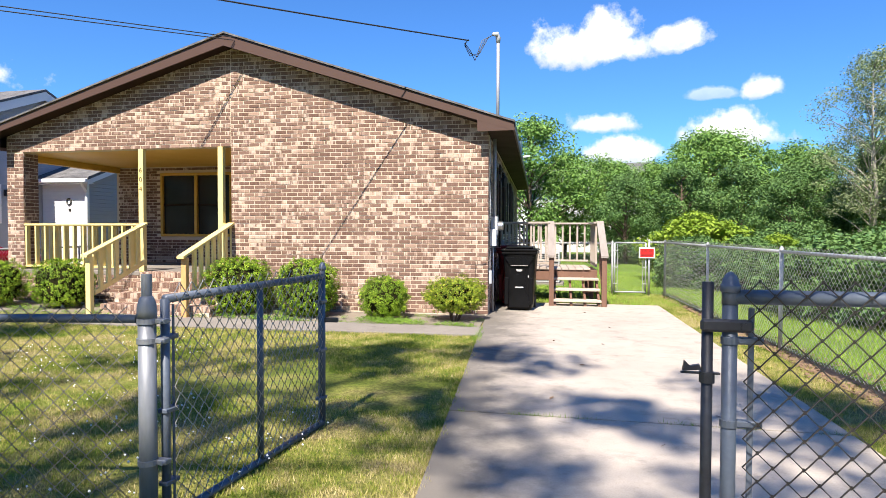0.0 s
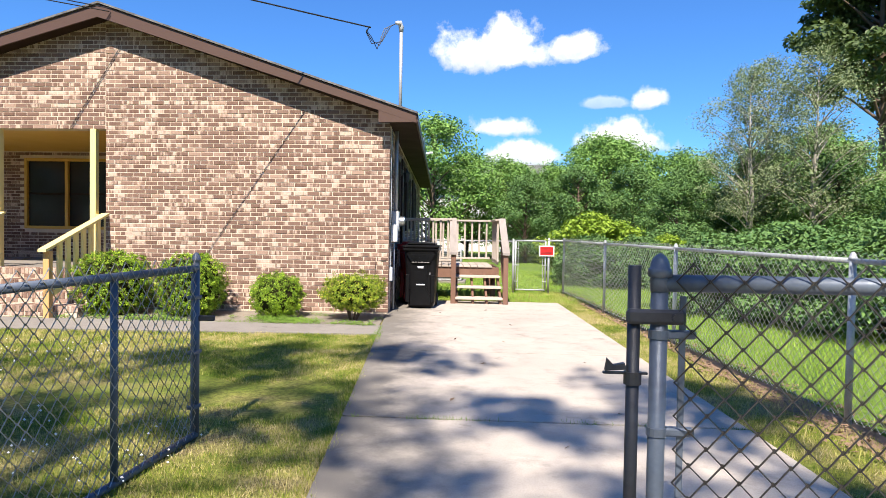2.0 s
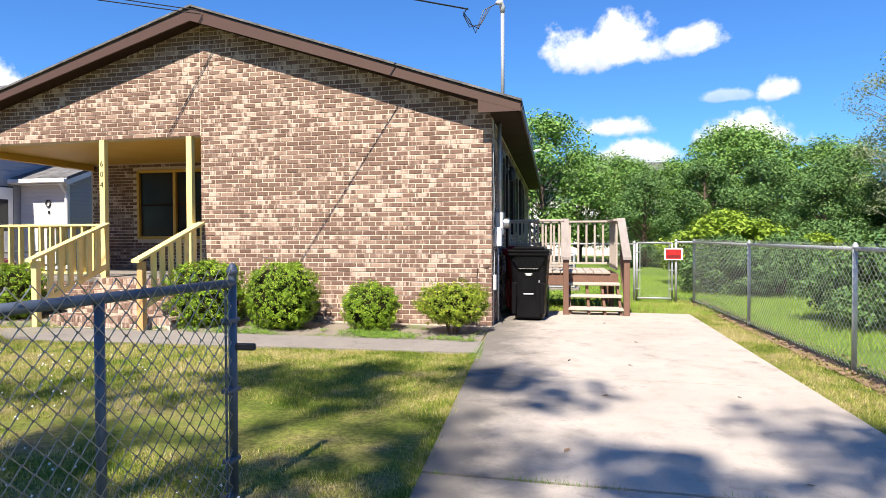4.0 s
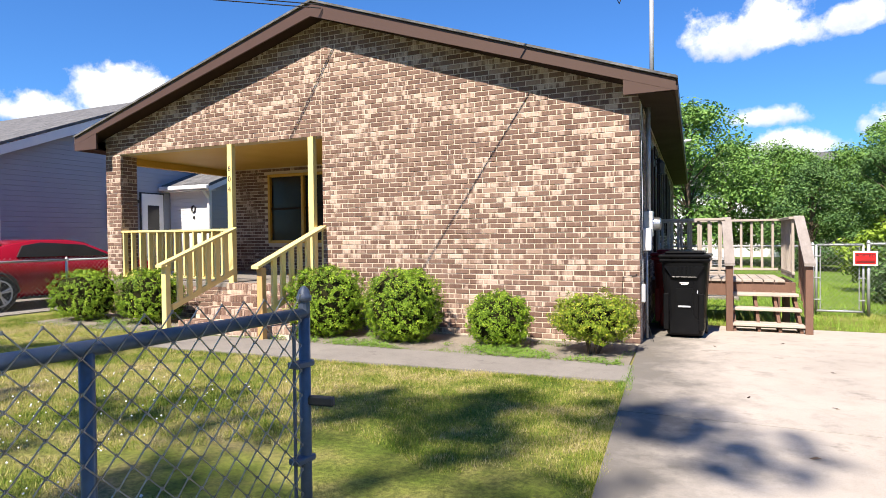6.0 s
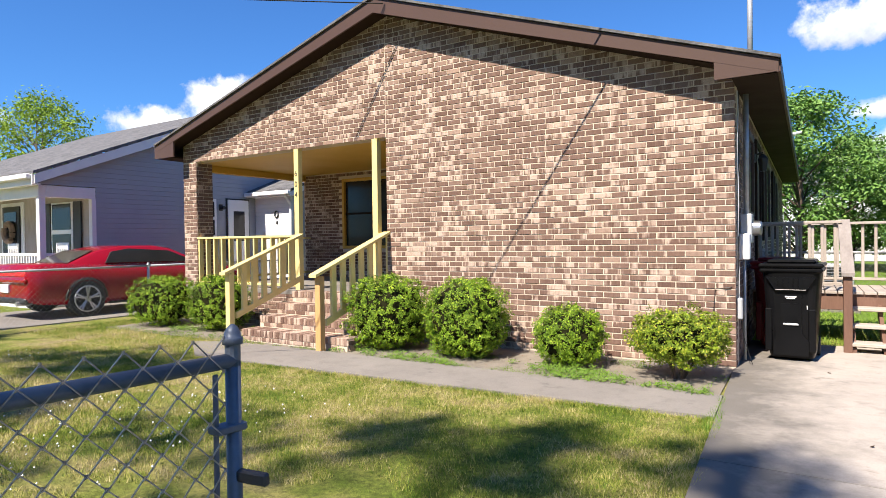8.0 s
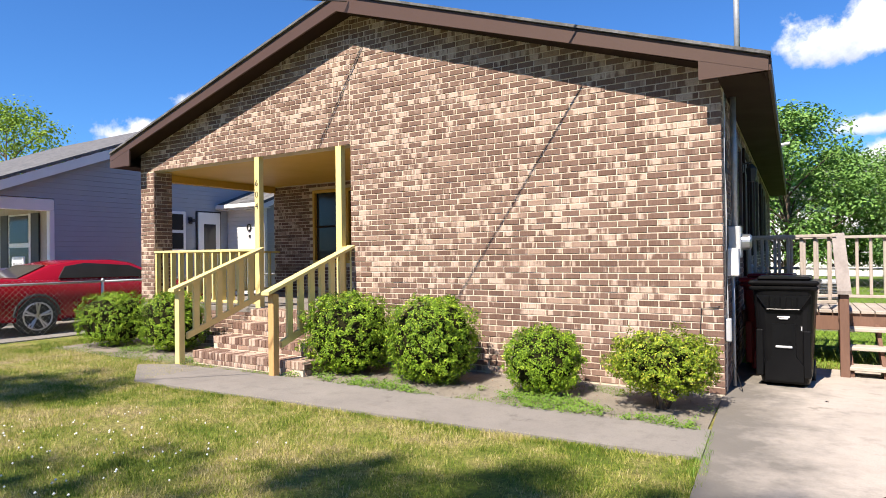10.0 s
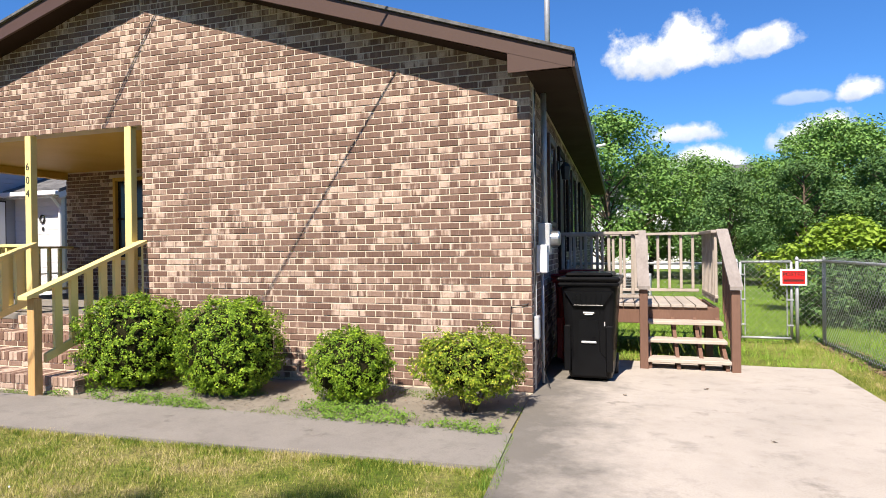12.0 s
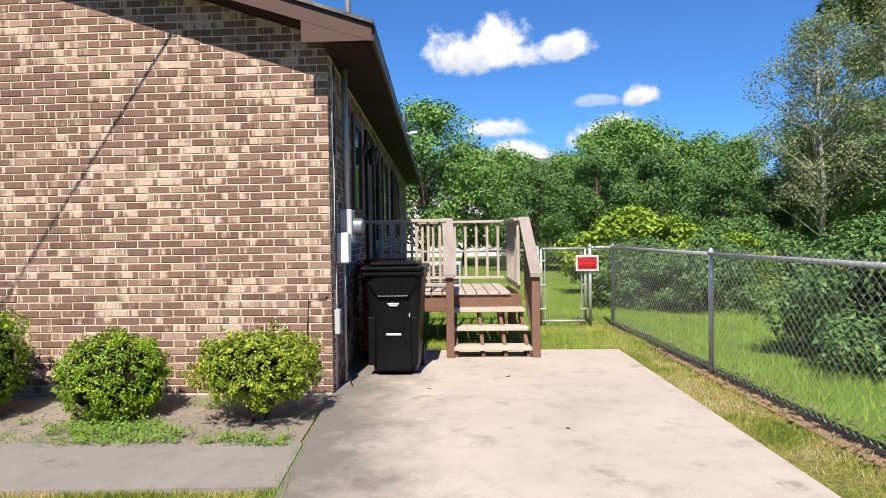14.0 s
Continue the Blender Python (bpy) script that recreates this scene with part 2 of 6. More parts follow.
def grass_material():
    """Blades that turn from green to straw in patches."""
    m, N = material("grass_blade")
    geo = N.add("ShaderNodeNewGeometry")
    rnd, p = geo.outputs["Random Per Island"], geo.outputs["Position"]
    patch = N.math("ADD", N.math("MULTIPLY", N.noise(0.55, 4, p), 0.36), N.math("ADD", N.math("MULTIPLY", N.noise(2.6, 5, p), 0.36), N.math("MULTIPLY", N.noise(10.0, 4, p), 0.28)))
    f = N.math("ADD", N.range(patch, 0.41, 0.58), N.math("MULTIPLY", N.math("SUBTRACT", rnd, 0.5), 0.8))
    col = N.ramp(f, [(0.0, (0.10, 0.17, 0.018)), (0.3, (0.24, 0.30, 0.04)), (0.62, (0.40, 0.38, 0.11)), (1.0, (0.54, 0.46, 0.24))])
    d = N.add("ShaderNodeBsdfPrincipled", {"Base Color": col, "Roughness": 0.6, "Specular IOR Level": 0.25})
    t = N.add("ShaderNodeBsdfTranslucent", {"Color": col})
    N.add("ShaderNodeOutputMaterial", {0: N.add("ShaderNodeMixShader", {0: 0.3, 1: d.outputs[0], 2: t.outputs[0]}).outputs[0]})
    return m


M["grass_blade"] = grass_material()
M["weed"] = leaf_material("weed_leaf", (0.07, 0.16, 0.02), (0.22, 0.34, 0.05))
M["yard_blade"] = leaf_material("yard_grass_blade", (0.15, 0.29, 0.03), (0.30, 0.43, 0.065), (0.38, 0.42, 0.10))
M["yard"] = simple("yard_turf", (0.16, 0.26, 0.04), (0.075, 0.12, 0.025), 1.2, 0.95, 0, 1.0, 30, 0.1, 0.03)


def ground_material():
    """Mown lawn: green and straw patches, bare soil here and there."""
    m, N = material("lawn")
    p = N.add("ShaderNodeNewGeometry").outputs["Position"]
    big, mid, fine = N.noise(0.55, 4, p), N.noise(2.6, 5, p), N.noise(28, 6, p, 0.75)
    f = N.math("ADD", N.math("MULTIPLY", big, 0.55), N.math("MULTIPLY", mid, 0.45))
    col = N.ramp(f, [(0.38, (0.15, 0.21, 0.03)), (0.47, (0.25, 0.28, 0.06)), (0.54, (0.36, 0.33, 0.11)), (0.61, (0.40, 0.32, 0.17)), (0.70, (0.34, 0.26, 0.17))])
    col = N.mix(N.math("MULTIPLY", N.range(fine, 0.35, 0.62), 0.7), col, (0.045, 0.055, 0.018, 1))
    finish(N, col, 0.95, 0, fine, 1.0, 0.03, 0.1)
    return m


def concrete_material(name, pale, grey, stain, worn_edge=False):
    m, N = material(name)
    p = N.add("ShaderNodeNewGeometry").outputs["Position"]
    a, b, c, d = N.noise(0.7, 6, p, 0.65), N.noise(5, 6, p, 0.65), N.noise(90, 4, p, 0.7), N.noise(1.9, 5, p, 0.7)
    col = N.mix(N.range(a, 0.3, 0.7), (*pale, 1), (*grey, 1))
    col = N.mix(N.math("MULTIPLY", N.range(b, 0.5, 0.75), 0.5), col, (*stain, 1))
    col = N.mix(N.math("MULTIPLY", N.range(c, 0.45, 0.75), 0.35), col, (*[x * 0.55 for x in grey], 1))
    col = N.mix(N.math("MULTIPLY", N.range(d, 0.62, 0.7), 0.55), col, (*[x * 0.5 for x in stain], 1))
    if worn_edge:
        # grey algae stain along the drive's lawn side, and smaller blots further in
        xyz = N.add("ShaderNodeSeparateXYZ", {0: p})
        u = N.math("ADD", xyz.outputs[0], N.math("MULTIPLY", N.math("ADD", xyz.outputs[1], 1.0), 0.095))
        u = N.math("ADD", u, N.math("MULTIPLY", N.math("SUBTRACT", d, 0.5), 1.6))
        u = N.math("ADD", u, N.math("MULTIPLY", N.math("SUBTRACT", b, 0.5), 0.8))
        col = N.mix(N.math("MULTIPLY", N.range(u, 1.0, 0.25), 0.85), col, (0.115, 0.108, 0.095, 1))
        col = N.mix(N.math("MULTIPLY", N.range(N.noise(2.9, 6, p, 0.75), 0.54, 0.68), 0.5), col, (0.2, 0.185, 0.165, 1))
    finish(N, col, 0.9, 0, N.math("ADD", c, N.math("MULTIPLY", b, 0.6)), 0.5, 0.006, 0.25)
    return m


M["lawn"] = ground_material()
M["pale_bark"] = simple("pale_bark", (0.40, 0.37, 0.31), (0.24, 0.22, 0.18), 6, 0.9, 0, 0.6, 30, 0.2, 0.02, (1, 1, 0.3))
M["drive"] = concrete_material("drive_concrete", (0.455, 0.41, 0.36), (0.36, 0.325, 0.285), (0.29, 0.255, 0.215), True)
M["walk"] = concrete_material("walk_concrete", (0.255, 0.235, 0.21), (0.185, 0.17, 0.155), (0.12, 0.11, 0.095))
M["soil"] = concrete_material("bed_soil", (0.27, 0.24, 0.195), (0.18, 0.16, 0.13), (0.075, 0.066, 0.05))
M["mulch"] = concrete_material("leaf_litter", (0.30, 0.20, 0.13), (0.17, 0.115, 0.075), (0.09, 0.06, 0.042))
M["asphalt"] = concrete_material("asphalt", (0.06, 0.06, 0.058), (0.045, 0.045, 0.045), (0.03, 0.03, 0.03))


# ---- mesh helpers ----
class Mesh:
    """Collects vertices and faces of one part."""

    def __init__(self):
        self.v, self.f = [], []

    def add(self, verts, faces):
        k = len(self.v)
        self.v += [tuple(p) for p in verts]
        self.f += [tuple(i + k for i in f) for f in faces]
        return self

    def box(self, x0, y0, z0, x1, y1, z1, c=0.0, m=None):
        """A box with chamfered edges of width c."""
        lo, hi = (min(x0, x1), min(y0, y1), min(z0, z1)), (max(x0, x1), max(y0, y1), max(z0, z1))
        if c <= 0:
            vs = [Vector((hi[0] if i & 1 else lo[0], hi[1] if i & 2 else lo[1], hi[2] if i & 4 else lo[2])) for i in range(8)]
            fs = [(0, 2, 3, 1), (4, 5, 7, 6), (0, 1, 5, 4), (2, 6, 7, 3), (0, 4, 6, 2), (1, 3, 7, 5)]
        else:
            c = min(c, *[(h - l) * 0.45 for l, h in zip(lo, hi)])
            vs, idx = [], {}
            for i in range(8):
                for ax in range(3):
                    p = []
                    for a in range(3):
                        up = i >> a & 1
                        e = hi[a] if up else lo[a]
                        p.append(e if a == ax else e + (-c if up else c))
                    idx[i, ax] = len(vs)
                    vs.append(Vector(p))
            fs = []
            quads = {0: ((0, 4, 6, 2), (1, 3, 7, 5)), 1: ((0, 1, 5, 4), (2, 6, 7, 3)), 2: ((0, 2, 3, 1), (4, 5, 7, 6))}
            for ax in range(3):
                for q in quads[ax]:
                    fs.append(tuple(idx[i, ax] for i in q))
            for ax in range(3):
                o1, o2 = [a for a in range(3) if a != ax]
                for s in range(4):
                    i = (s & 1) << o1 | (s >> 1) << o2
                    j = i | 1 << ax
                    fs.append((idx[i, o1], idx[j, o1], idx[j, o2], idx[i, o2]))
            for i in range(8):
                fs.append((idx[i, 0], idx[i, 1], idx[i, 2]))
        if m is not None:
            vs = [m @ v for v in vs]
        return self.add(vs, fs)

    def tube(self, points, r, n=8, cap=True):
        """A round bar through the points; r one radius or one a point."""
        pts = [Vector(p) for p in points]
        rs = r if isinstance(r, (list, tuple)) else [r] * len(pts)
        vs, fs = [], []
        for i, p in enumerate(pts):
            d = (pts[min(i + 1, len(pts) - 1)] - pts[max(i - 1, 0)]).normalized()
            ref = Vector((0, 0, 1)) if abs(d.z) < 0.9 else Vector((1, 0, 0))
            u = d.cross(ref).normalized()
            w = d.cross(u)
            for k in range(n):
                a = 2 * math.pi * k / n
                vs.append(p + (u * math.cos(a) + w * math.sin(a)) * rs[i])
        for i in range(len(pts) - 1):
            for k in range(n):
                a, b = i * n + k, i * n + (k + 1) % n
                fs.append((a, a + n, b + n, b))
        if cap:
            fs.append(tuple(range(n)))
            fs.append(tuple((len(pts) - 1) * n + k for k in reversed(range(n))))
        return self.add(vs, fs)

    def prism(self, outline, axis, a, b):
        """An outline of 2D points (the two other axes in order) drawn out along an axis from a to b."""
        def put(p, t):
            q = list(p)
            q.insert(axis, t)
            return q
        n = len(outline)
        vs = [put(p, a) for p in outline] + [put(p, b) for p in outline]
        fs = [tuple(range(n)), tuple(reversed(range(n, 2 * n)))] + [(i, i + n, (i + 1) % n + n, (i + 1) % n) for i in range(n)]
        return self.add(vs, fs)

    def skew(self, k=-0.065):
        """Follows the lot's lines, which run a little off the front's normal."""
        self.v = [(x + k * y, y, z) for x, y, z in self.v]
        return self

    def data(self, name, mat, smooth=False):
        me = bpy.data.meshes.new(name)
        me.from_pydata(self.v, [], self.f)
        me.materials.append(mat)
        if smooth:
            me.polygons.foreach_set("use_smooth", [True] * len(me.polygons))
        me.update()
        bm = bmesh.new()
        bm.from_mesh(me)
        bmesh.ops.recalc_face_normals(bm, faces=bm.faces)
        bm.to_mesh(me)
        bm.free()
        return me


def thing(name, label, category, at=(0, 0, 0), group="", kind=""):
    e = new(name)
    e.location = at
    e.empty_display_size = 0.1
    return tagged(e, label, category, group, kind)


def part(name, mesh, mat, parent=None, label="", smooth=False):
    """One mesh object, under a thing or part whose origin its vertices are relative to the world of."""
    ob = new(name, mesh.data(name, mat, smooth))
    if parent is not None:
        ob.parent = parent
        p, off = parent, Vector((0, 0, 0))
        while p is not None:
            off += p.location
            p = p.parent
        ob.location = -off
    return tagged(ob, label)


def whole(name, mesh, mat, label, category, group="", kind="", smooth=False):
    return tagged(new(name, mesh.data(name, mat, smooth)), label, category, group, kind)


def raw(name, verts, faces, mat, parent=None, smooth=False):
    """A large mesh from arrays, all faces of one size."""
    verts, faces = np.asarray(verts, dtype=np.float32), np.asarray(faces, dtype=np.int32)
    me = bpy.data.meshes.new(name)
    n, k = faces.shape
    me.vertices.add(len(verts))
    me.vertices.foreach_set("co", verts.ravel())
    me.loops.add(n * k)
    me.loops.foreach_set("vertex_index", faces.ravel())
    me.polygons.add(n)
    me.polygons.foreach_set("loop_start", np.arange(0, n * k, k, dtype=np.int32))
    me.polygons.foreach_set("use_smooth", np.full(n, smooth))
    me.materials.append(mat)
    me.update(calc_edges=True)
    ob = new(name, me)
    if parent is not None:
        ob.parent = parent
    return ob


def sx(y):
    return -0.065 * y


# ---- the large structure ----
BRICK_L, BRICK_H, JOINT = 0.2032, 0.0677, 0.0115
HOUSE_L, HOUSE_R, HOUSE_BACK = -9.40, 0.0, 13.9
OPEN_L, OPEN_R, LINTEL = -9.03, -4.61, 2.865
RIDGE_X, RIDGE_Z, RAKE_Y = -4.57, 4.79, -0.30
EAVE = {-1: (-9.83, 0.299), 1: (0.438, 0.337)}      # eave edge and slope of each side
PORCH_BACK, PORCH_Z = 3.05, 0.62


def roof_z(x):
    return RIDGE_Z - EAVE[1 if x > RIDGE_X else -1][1] * abs(x - RIDGE_X)


# ground: one sheet to the horizon
whole("ground", Mesh().box(-2500, -2500, -0.6, 2500, 2500, -0.025), M["lawn"], "mown lawn with green and straw-coloured grass", "ground", kind="structure")


def lot_strip(name, x0a, x0b, ya, x1a, x1b, yb, z, mat, label, category, thick=0.06):
    """A flat slab whose two ends have their own left and right edges."""
    o = [(x0a, ya), (x0b, ya), (x1b, yb), (x1a, yb)]
    return whole(name, Mesh().prism(o, 2, z - thick, z), mat, label, category, kind="structure")


lot_strip("road", -60, 60, -31, -60, 60, -22.0, -0.02, M["asphalt"], "grey asphalt street", "road")
# the drive, three slabs with open joints between
DL = lambda y: 0.07 - 0.095 * (y + 1)
DR = lambda y: 3.10 - 0.05 * (y + 2.1)
for ya, yb in ((-22.0, -8.46), (-8.44, -5.58), (-5.55, -3.06), (-3.045, 2.05)):
    lot_strip("drive_slab", DL(ya), DR(ya), ya, DL(yb), DR(yb), yb, 0.0, M["drive"], "pale worn concrete driveway slab", "driveway")
WALK = [(-5.75, -2.38), (0.165, -2.05), (0.095, -1.31), (-3.6, -1.36), (-5.0, -1.40), (-6.35, -1.46), (-6.75, -1.72)]
walk_front = lambda x: -2.38 + 0.0558 * (x + 5.75)
whole("front_walk", Mesh().prism(WALK, 2, -0.046, 0.004), M["walk"], "grey concrete front walk beside the flower bed", "walkway", kind="structure")
lot_strip("flower_bed", -9.6, 0.07, -1.40, -9.6, -0.03, 0.02, -0.012, M["soil"], "bare soil bed along the brick wall", "flower bed", 0.05)
lot_strip("fence_strip", 4.12, 4.46, -9, 3.16, 3.28, 4.2, -0.018, M["mulch"], "brown leaf litter under the chain-link fence", "leaf litter", 0.03)

lot_strip("yard", 4.5, 70, -9, 3.32, 70, 4.28, -0.019, M["yard"], "longer green yard grass behind the fence", "lawn", 0.03)
lot_strip("yard", -12, 70, 4.3, -12, 70, 45, -0.019, M["yard"], "longer green yard grass behind the house", "lawn", 0.03)

house = thing("brick_house", "single-storey brown brick house with a front porch", "house", (-4.5, 5, 0))


def gable(x0, x1, z0, low=0.0):
    """Outline (x, z) under the roof slope."""
    o = [(x0, z0), (x1, z0), (x1, roof_z(x1) - 0.1)]
    if x0 < RIDGE_X < x1:
        o.append((RIDGE_X, RIDGE_Z - 0.1))
    return o + [(x0, roof_z(x0) - 0.1)]


wall_front = part("wall", Mesh().prism(gable(OPEN_R, HOUSE_R - 0.008, -0.05), 1, 0.006, 0.22), M["mortar"], house, "brown brick gable wall with pale mortar")
wall_head = part("wall", Mesh().prism(gable(HOUSE_L, OPEN_R - 0.0005, LINTEL), 1, 0.006, 0.22), M["mortar"], house, "brick gable above the porch opening")
column = part("brick_column", Mesh().box(HOUSE_L, 0.006, -0.05, OPEN_L, 0.35, LINTEL - 0.001), M["mortar"], house, "square brick porch column")
side = Mesh().box(-0.22, 0.22, -0.05, -0.008, HOUSE_BACK, 3.1).skew()
wall_side = part("wall", side, M["mortar"], house, "shaded brick side wall")
part("wall", Mesh().box(HOUSE_L, HOUSE_BACK - 0.2, -0.05, -0.23, HOUSE_BACK, 3.1).skew(), M["mortar"], house, "brick rear wall")
part("wall", Mesh().box(HOUSE_L, PORCH_BACK + 0.2, -0.05, HOUSE_L + 0.2, HOUSE_BACK - 0.201, 3.1).skew(), M["mortar"], house, "brick side wall")
WIN = (-8.26, -6.40, 1.23, 2.72)
for k, (x0, x1, z0, z1) in enumerate(((HOUSE_L, WIN[0], -0.05, 2.9), (WIN[1], OPEN_R + 0.2, -0.05, 2.9), (WIN[0], WIN[1], -0.05, WIN[2]), (WIN[0], WIN[1], WIN[3], 2.9))):
    wall_porch = part("wall", Mesh().box(x0 + 0.0005, PORCH_BACK + 0.008, z0, x1 - 0.0005, PORCH_BACK + 0.2, z1), M["mortar"], house, "shaded brick wall inside the porch")
jamb = Mesh().box(OPEN_R + 0.008, 0.222, -0.05, OPEN_R + 0.2, PORCH_BACK + 0.2, 2.9)
wall_jamb = part("wall", jamb, M["mortar"], house)
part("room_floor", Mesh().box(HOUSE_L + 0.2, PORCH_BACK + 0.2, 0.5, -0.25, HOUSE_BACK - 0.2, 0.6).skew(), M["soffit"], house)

# roof: two slopes, fascia along the rakes, boxed eaves
for s in (-1, 1):
    end = EAVE[s][0]
    o = [(RIDGE_X, RIDGE_Z), (end, roof_z(end)), (end, roof_z(end) - 0.03), (RIDGE_X, RIDGE_Z - 0.03)]
    part("roof", Mesh().prism(o, 1, RAKE_Y - 0.03, HOUSE_BACK + 0.25).skew(), M["shingle"], house, "dark asphalt shingle roof slope")
    o = [(RIDGE_X, RIDGE_Z - 0.031), (end, roof_z(end) - 0.031), (end, roof_z(end) - 0.16), (RIDGE_X, RIDGE_Z - 0.235)]
    part("fascia", Mesh().prism(o, 1, RAKE_Y, RAKE_Y + 0.028), M["fascia"], house, "brown rake board")
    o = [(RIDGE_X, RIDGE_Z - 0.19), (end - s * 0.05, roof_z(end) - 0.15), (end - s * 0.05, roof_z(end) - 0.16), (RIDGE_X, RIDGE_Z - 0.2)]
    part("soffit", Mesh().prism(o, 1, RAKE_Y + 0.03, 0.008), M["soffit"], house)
    a, b = (end, HOUSE_R) if s > 0 else (HOUSE_L, end)
    e0 = min(end, end - s * 0.03), max(end, end - s * 0.03)
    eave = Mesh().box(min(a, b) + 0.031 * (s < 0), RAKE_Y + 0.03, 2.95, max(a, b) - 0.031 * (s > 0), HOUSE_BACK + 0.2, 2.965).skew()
    part("soffit", eave, M["soffit"], house, "brown boxed eave underside, darkened for its shade")
    part("fascia", Mesh().box(e0[0], RAKE_Y + 0.03, 2.95, e0[1], HOUSE_BACK + 0.2, roof_z(end) - 0.032, 0.004).skew(), M["fascia"], house)
    o = [(end, roof_z(end) - 0.161), (end, 2.95), (end - s * 0.58, 2.95), (end - s * 0.58, roof_z(end - s * 0.58) - 0.17)]
    part("eave_return", Mesh().prism(o, 1, RAKE_Y + 0.002, RAKE_Y + 0.03), M["fascia"], house, "brown boxed eave return")

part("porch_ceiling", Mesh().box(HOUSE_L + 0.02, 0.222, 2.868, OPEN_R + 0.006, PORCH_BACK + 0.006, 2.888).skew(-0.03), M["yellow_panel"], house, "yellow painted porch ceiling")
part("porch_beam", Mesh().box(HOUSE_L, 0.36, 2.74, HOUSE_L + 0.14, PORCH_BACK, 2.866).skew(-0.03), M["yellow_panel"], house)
part("porch_floor", Mesh().box(HOUSE_L, 0.0, PORCH_Z - 0.09, OPEN_R - 0.001, PORCH_BACK + 0.005, PORCH_Z, 0.01), M["walk"], house, "grey concrete porch slab")
part("porch_base", Mesh().box(HOUSE_L + 0.01, 0.012, -0.05, OPEN_R - 0.001, PORCH_BACK, PORCH_Z - 0.091), M["mortar"], house)

def side_opening(name, y0, y1, z0, z1, label, category, fill, trim):
    """A trimmed opening on the side wall, seen edge-on."""
    t = thing(name, label, category, (sx(y0), y0, z0), kind="structure")
    for a, b, c, d in ((y0, y0 + 0.09, z0, z1), (y1 - 0.09, y1, z0, z1), (y0 + 0.091, y1 - 0.091, z1 - 0.09, z1), (y0 + 0.091, y1 - 0.091, z0, z0 + 0.06)):
        part("trim", Mesh().box(-0.05, a, c, 0.035, b, d, 0.006).skew(), M[trim], t)
    part("leaf" if "door" in name else "pane", Mesh().box(-0.04, y0 + 0.09, z0 + 0.06, 0.012, y1 - 0.09, z1 - 0.09).skew(), M[fill], t)


side_opening("door_1", 2.75, 3.66, 0.66, 2.74, "brown side door above the deck", "door", "fascia", "soffit")
side_opening("window_2", 1.45, 2.25, 1.62, 2.70, "dark side window with brown trim", "window", "glass", "fascia")
side_opening("window_3", 5.2, 6.3, 1.3, 2.70, "dark side window with brown trim", "window", "glass", "fascia")
side_opening("window_4", 8.6, 9.7, 1.3, 2.70, "dark side window with brown trim", "window", "glass", "fascia")
for y0 in (4.2, 7.4):
    t = thing("window_shutter", "dark brown shutter on the shaded side wall", "shutter", (sx(y0), y0, 1.3))
    part("slat_panel", Mesh().box(0.0, y0, 1.3, 0.04, y0 + 0.38, 2.7, 0.006).skew(), M["soffit"], t)

# porch window: frame, mullion, panes
win = thing("window_1", "dark double window with a yellow wooden frame", "window", (0, 0, 0), kind="structure")
fr = Mesh()
x0, x1, z0, z1 = WIN
for a, b, c, d in ((x0, x0 + 0.06, z0, z1), (x1 - 0.06, x1, z0, z1), ((x0 + x1) / 2 - 0.035, (x0 + x1) / 2 + 0.035, z0 + 0.06, z1 - 0.06), (x0 + 0.061, x1 - 0.061, z1 - 0.06, z1), (x0 + 0.061, x1 - 0.061, z0, z0 + 0.06)):
    fr.box(a, PORCH_BACK - 0.02, c, b, PORCH_BACK + 0.1, d, 0.006)
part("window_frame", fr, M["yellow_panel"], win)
for a, b in ((x0 + 0.06, (x0 + x1) / 2 - 0.036), ((x0 + x1) / 2 + 0.036, x1 - 0.06)):
    part("pane", Mesh().box(a, PORCH_BACK + 0.05, z0 + 0.06, b, PORCH_BACK + 0.06, z1 - 0.06), M["glass"], win)
    sash = Mesh().box(a, PORCH_BACK + 0.03, (z0 + z1) / 2 - 0.02, b, PORCH_BACK + 0.049, (z0 + z1) / 2 + 0.02, 0.004)
    part("sash_bar", sash, M["soffit"], win)


# ---- porch rails and steps ----
def timber(name, mesh, parent, mat="yellow", label=""):
    return part(name, mesh, M[mat], parent, label)


rail = thing("porch_railing", "yellow painted wooden porch railing between brick column and post", "railing", (-7.6, 0.06, PORCH_Z))
timber("top_rail", Mesh().box(OPEN_L, 0.0, 1.455, -6.502, 0.11, 1.495, 0.006), rail)
timber("bottom_rail", Mesh().box(OPEN_L, 0.02, 0.66, -6.502, 0.09, 0.70, 0.006), rail)
for i in range(12):
    x = OPEN_L + 0.02 + i * 0.2125
    timber("baluster", Mesh().box(x, 0.01, 0.701, x + 0.036, 0.095, 1.454, 0.003), rail)
left_rail = thing("porch_railing", "yellow wooden railing on the open porch end", "railing", (-9.25, 1.7, PORCH_Z))
timber("top_rail", Mesh().box(-9.30, 0.36, 1.455, -9.21, PORCH_BACK - 0.01, 1.495, 0.006), left_rail)
timber("bottom_rail", Mesh().box(-9.29, 0.36, 0.70, -9.22, PORCH_BACK - 0.01, 0.74, 0.006), left_rail)
for i in range(12):
    y = 0.45 + i * 0.21
    timber("baluster", Mesh().box(-9.29, y, 0.741, -9.22, y + 0.036, 1.454, 0.003), left_rail)
for nm, x, txt in (("porch_post", -6.45, "yellow painted square porch post with house number"), ("porch_post", -4.83, "yellow painted square porch post beside the steps")):
    post = thing(nm, txt, "post", (x, 0.05, 0.5))
    timber("shaft", Mesh().box(x - 0.05, 0.0, PORCH_Z - 0.06, x + 0.05, 0.095, 2.868, 0.006), post)
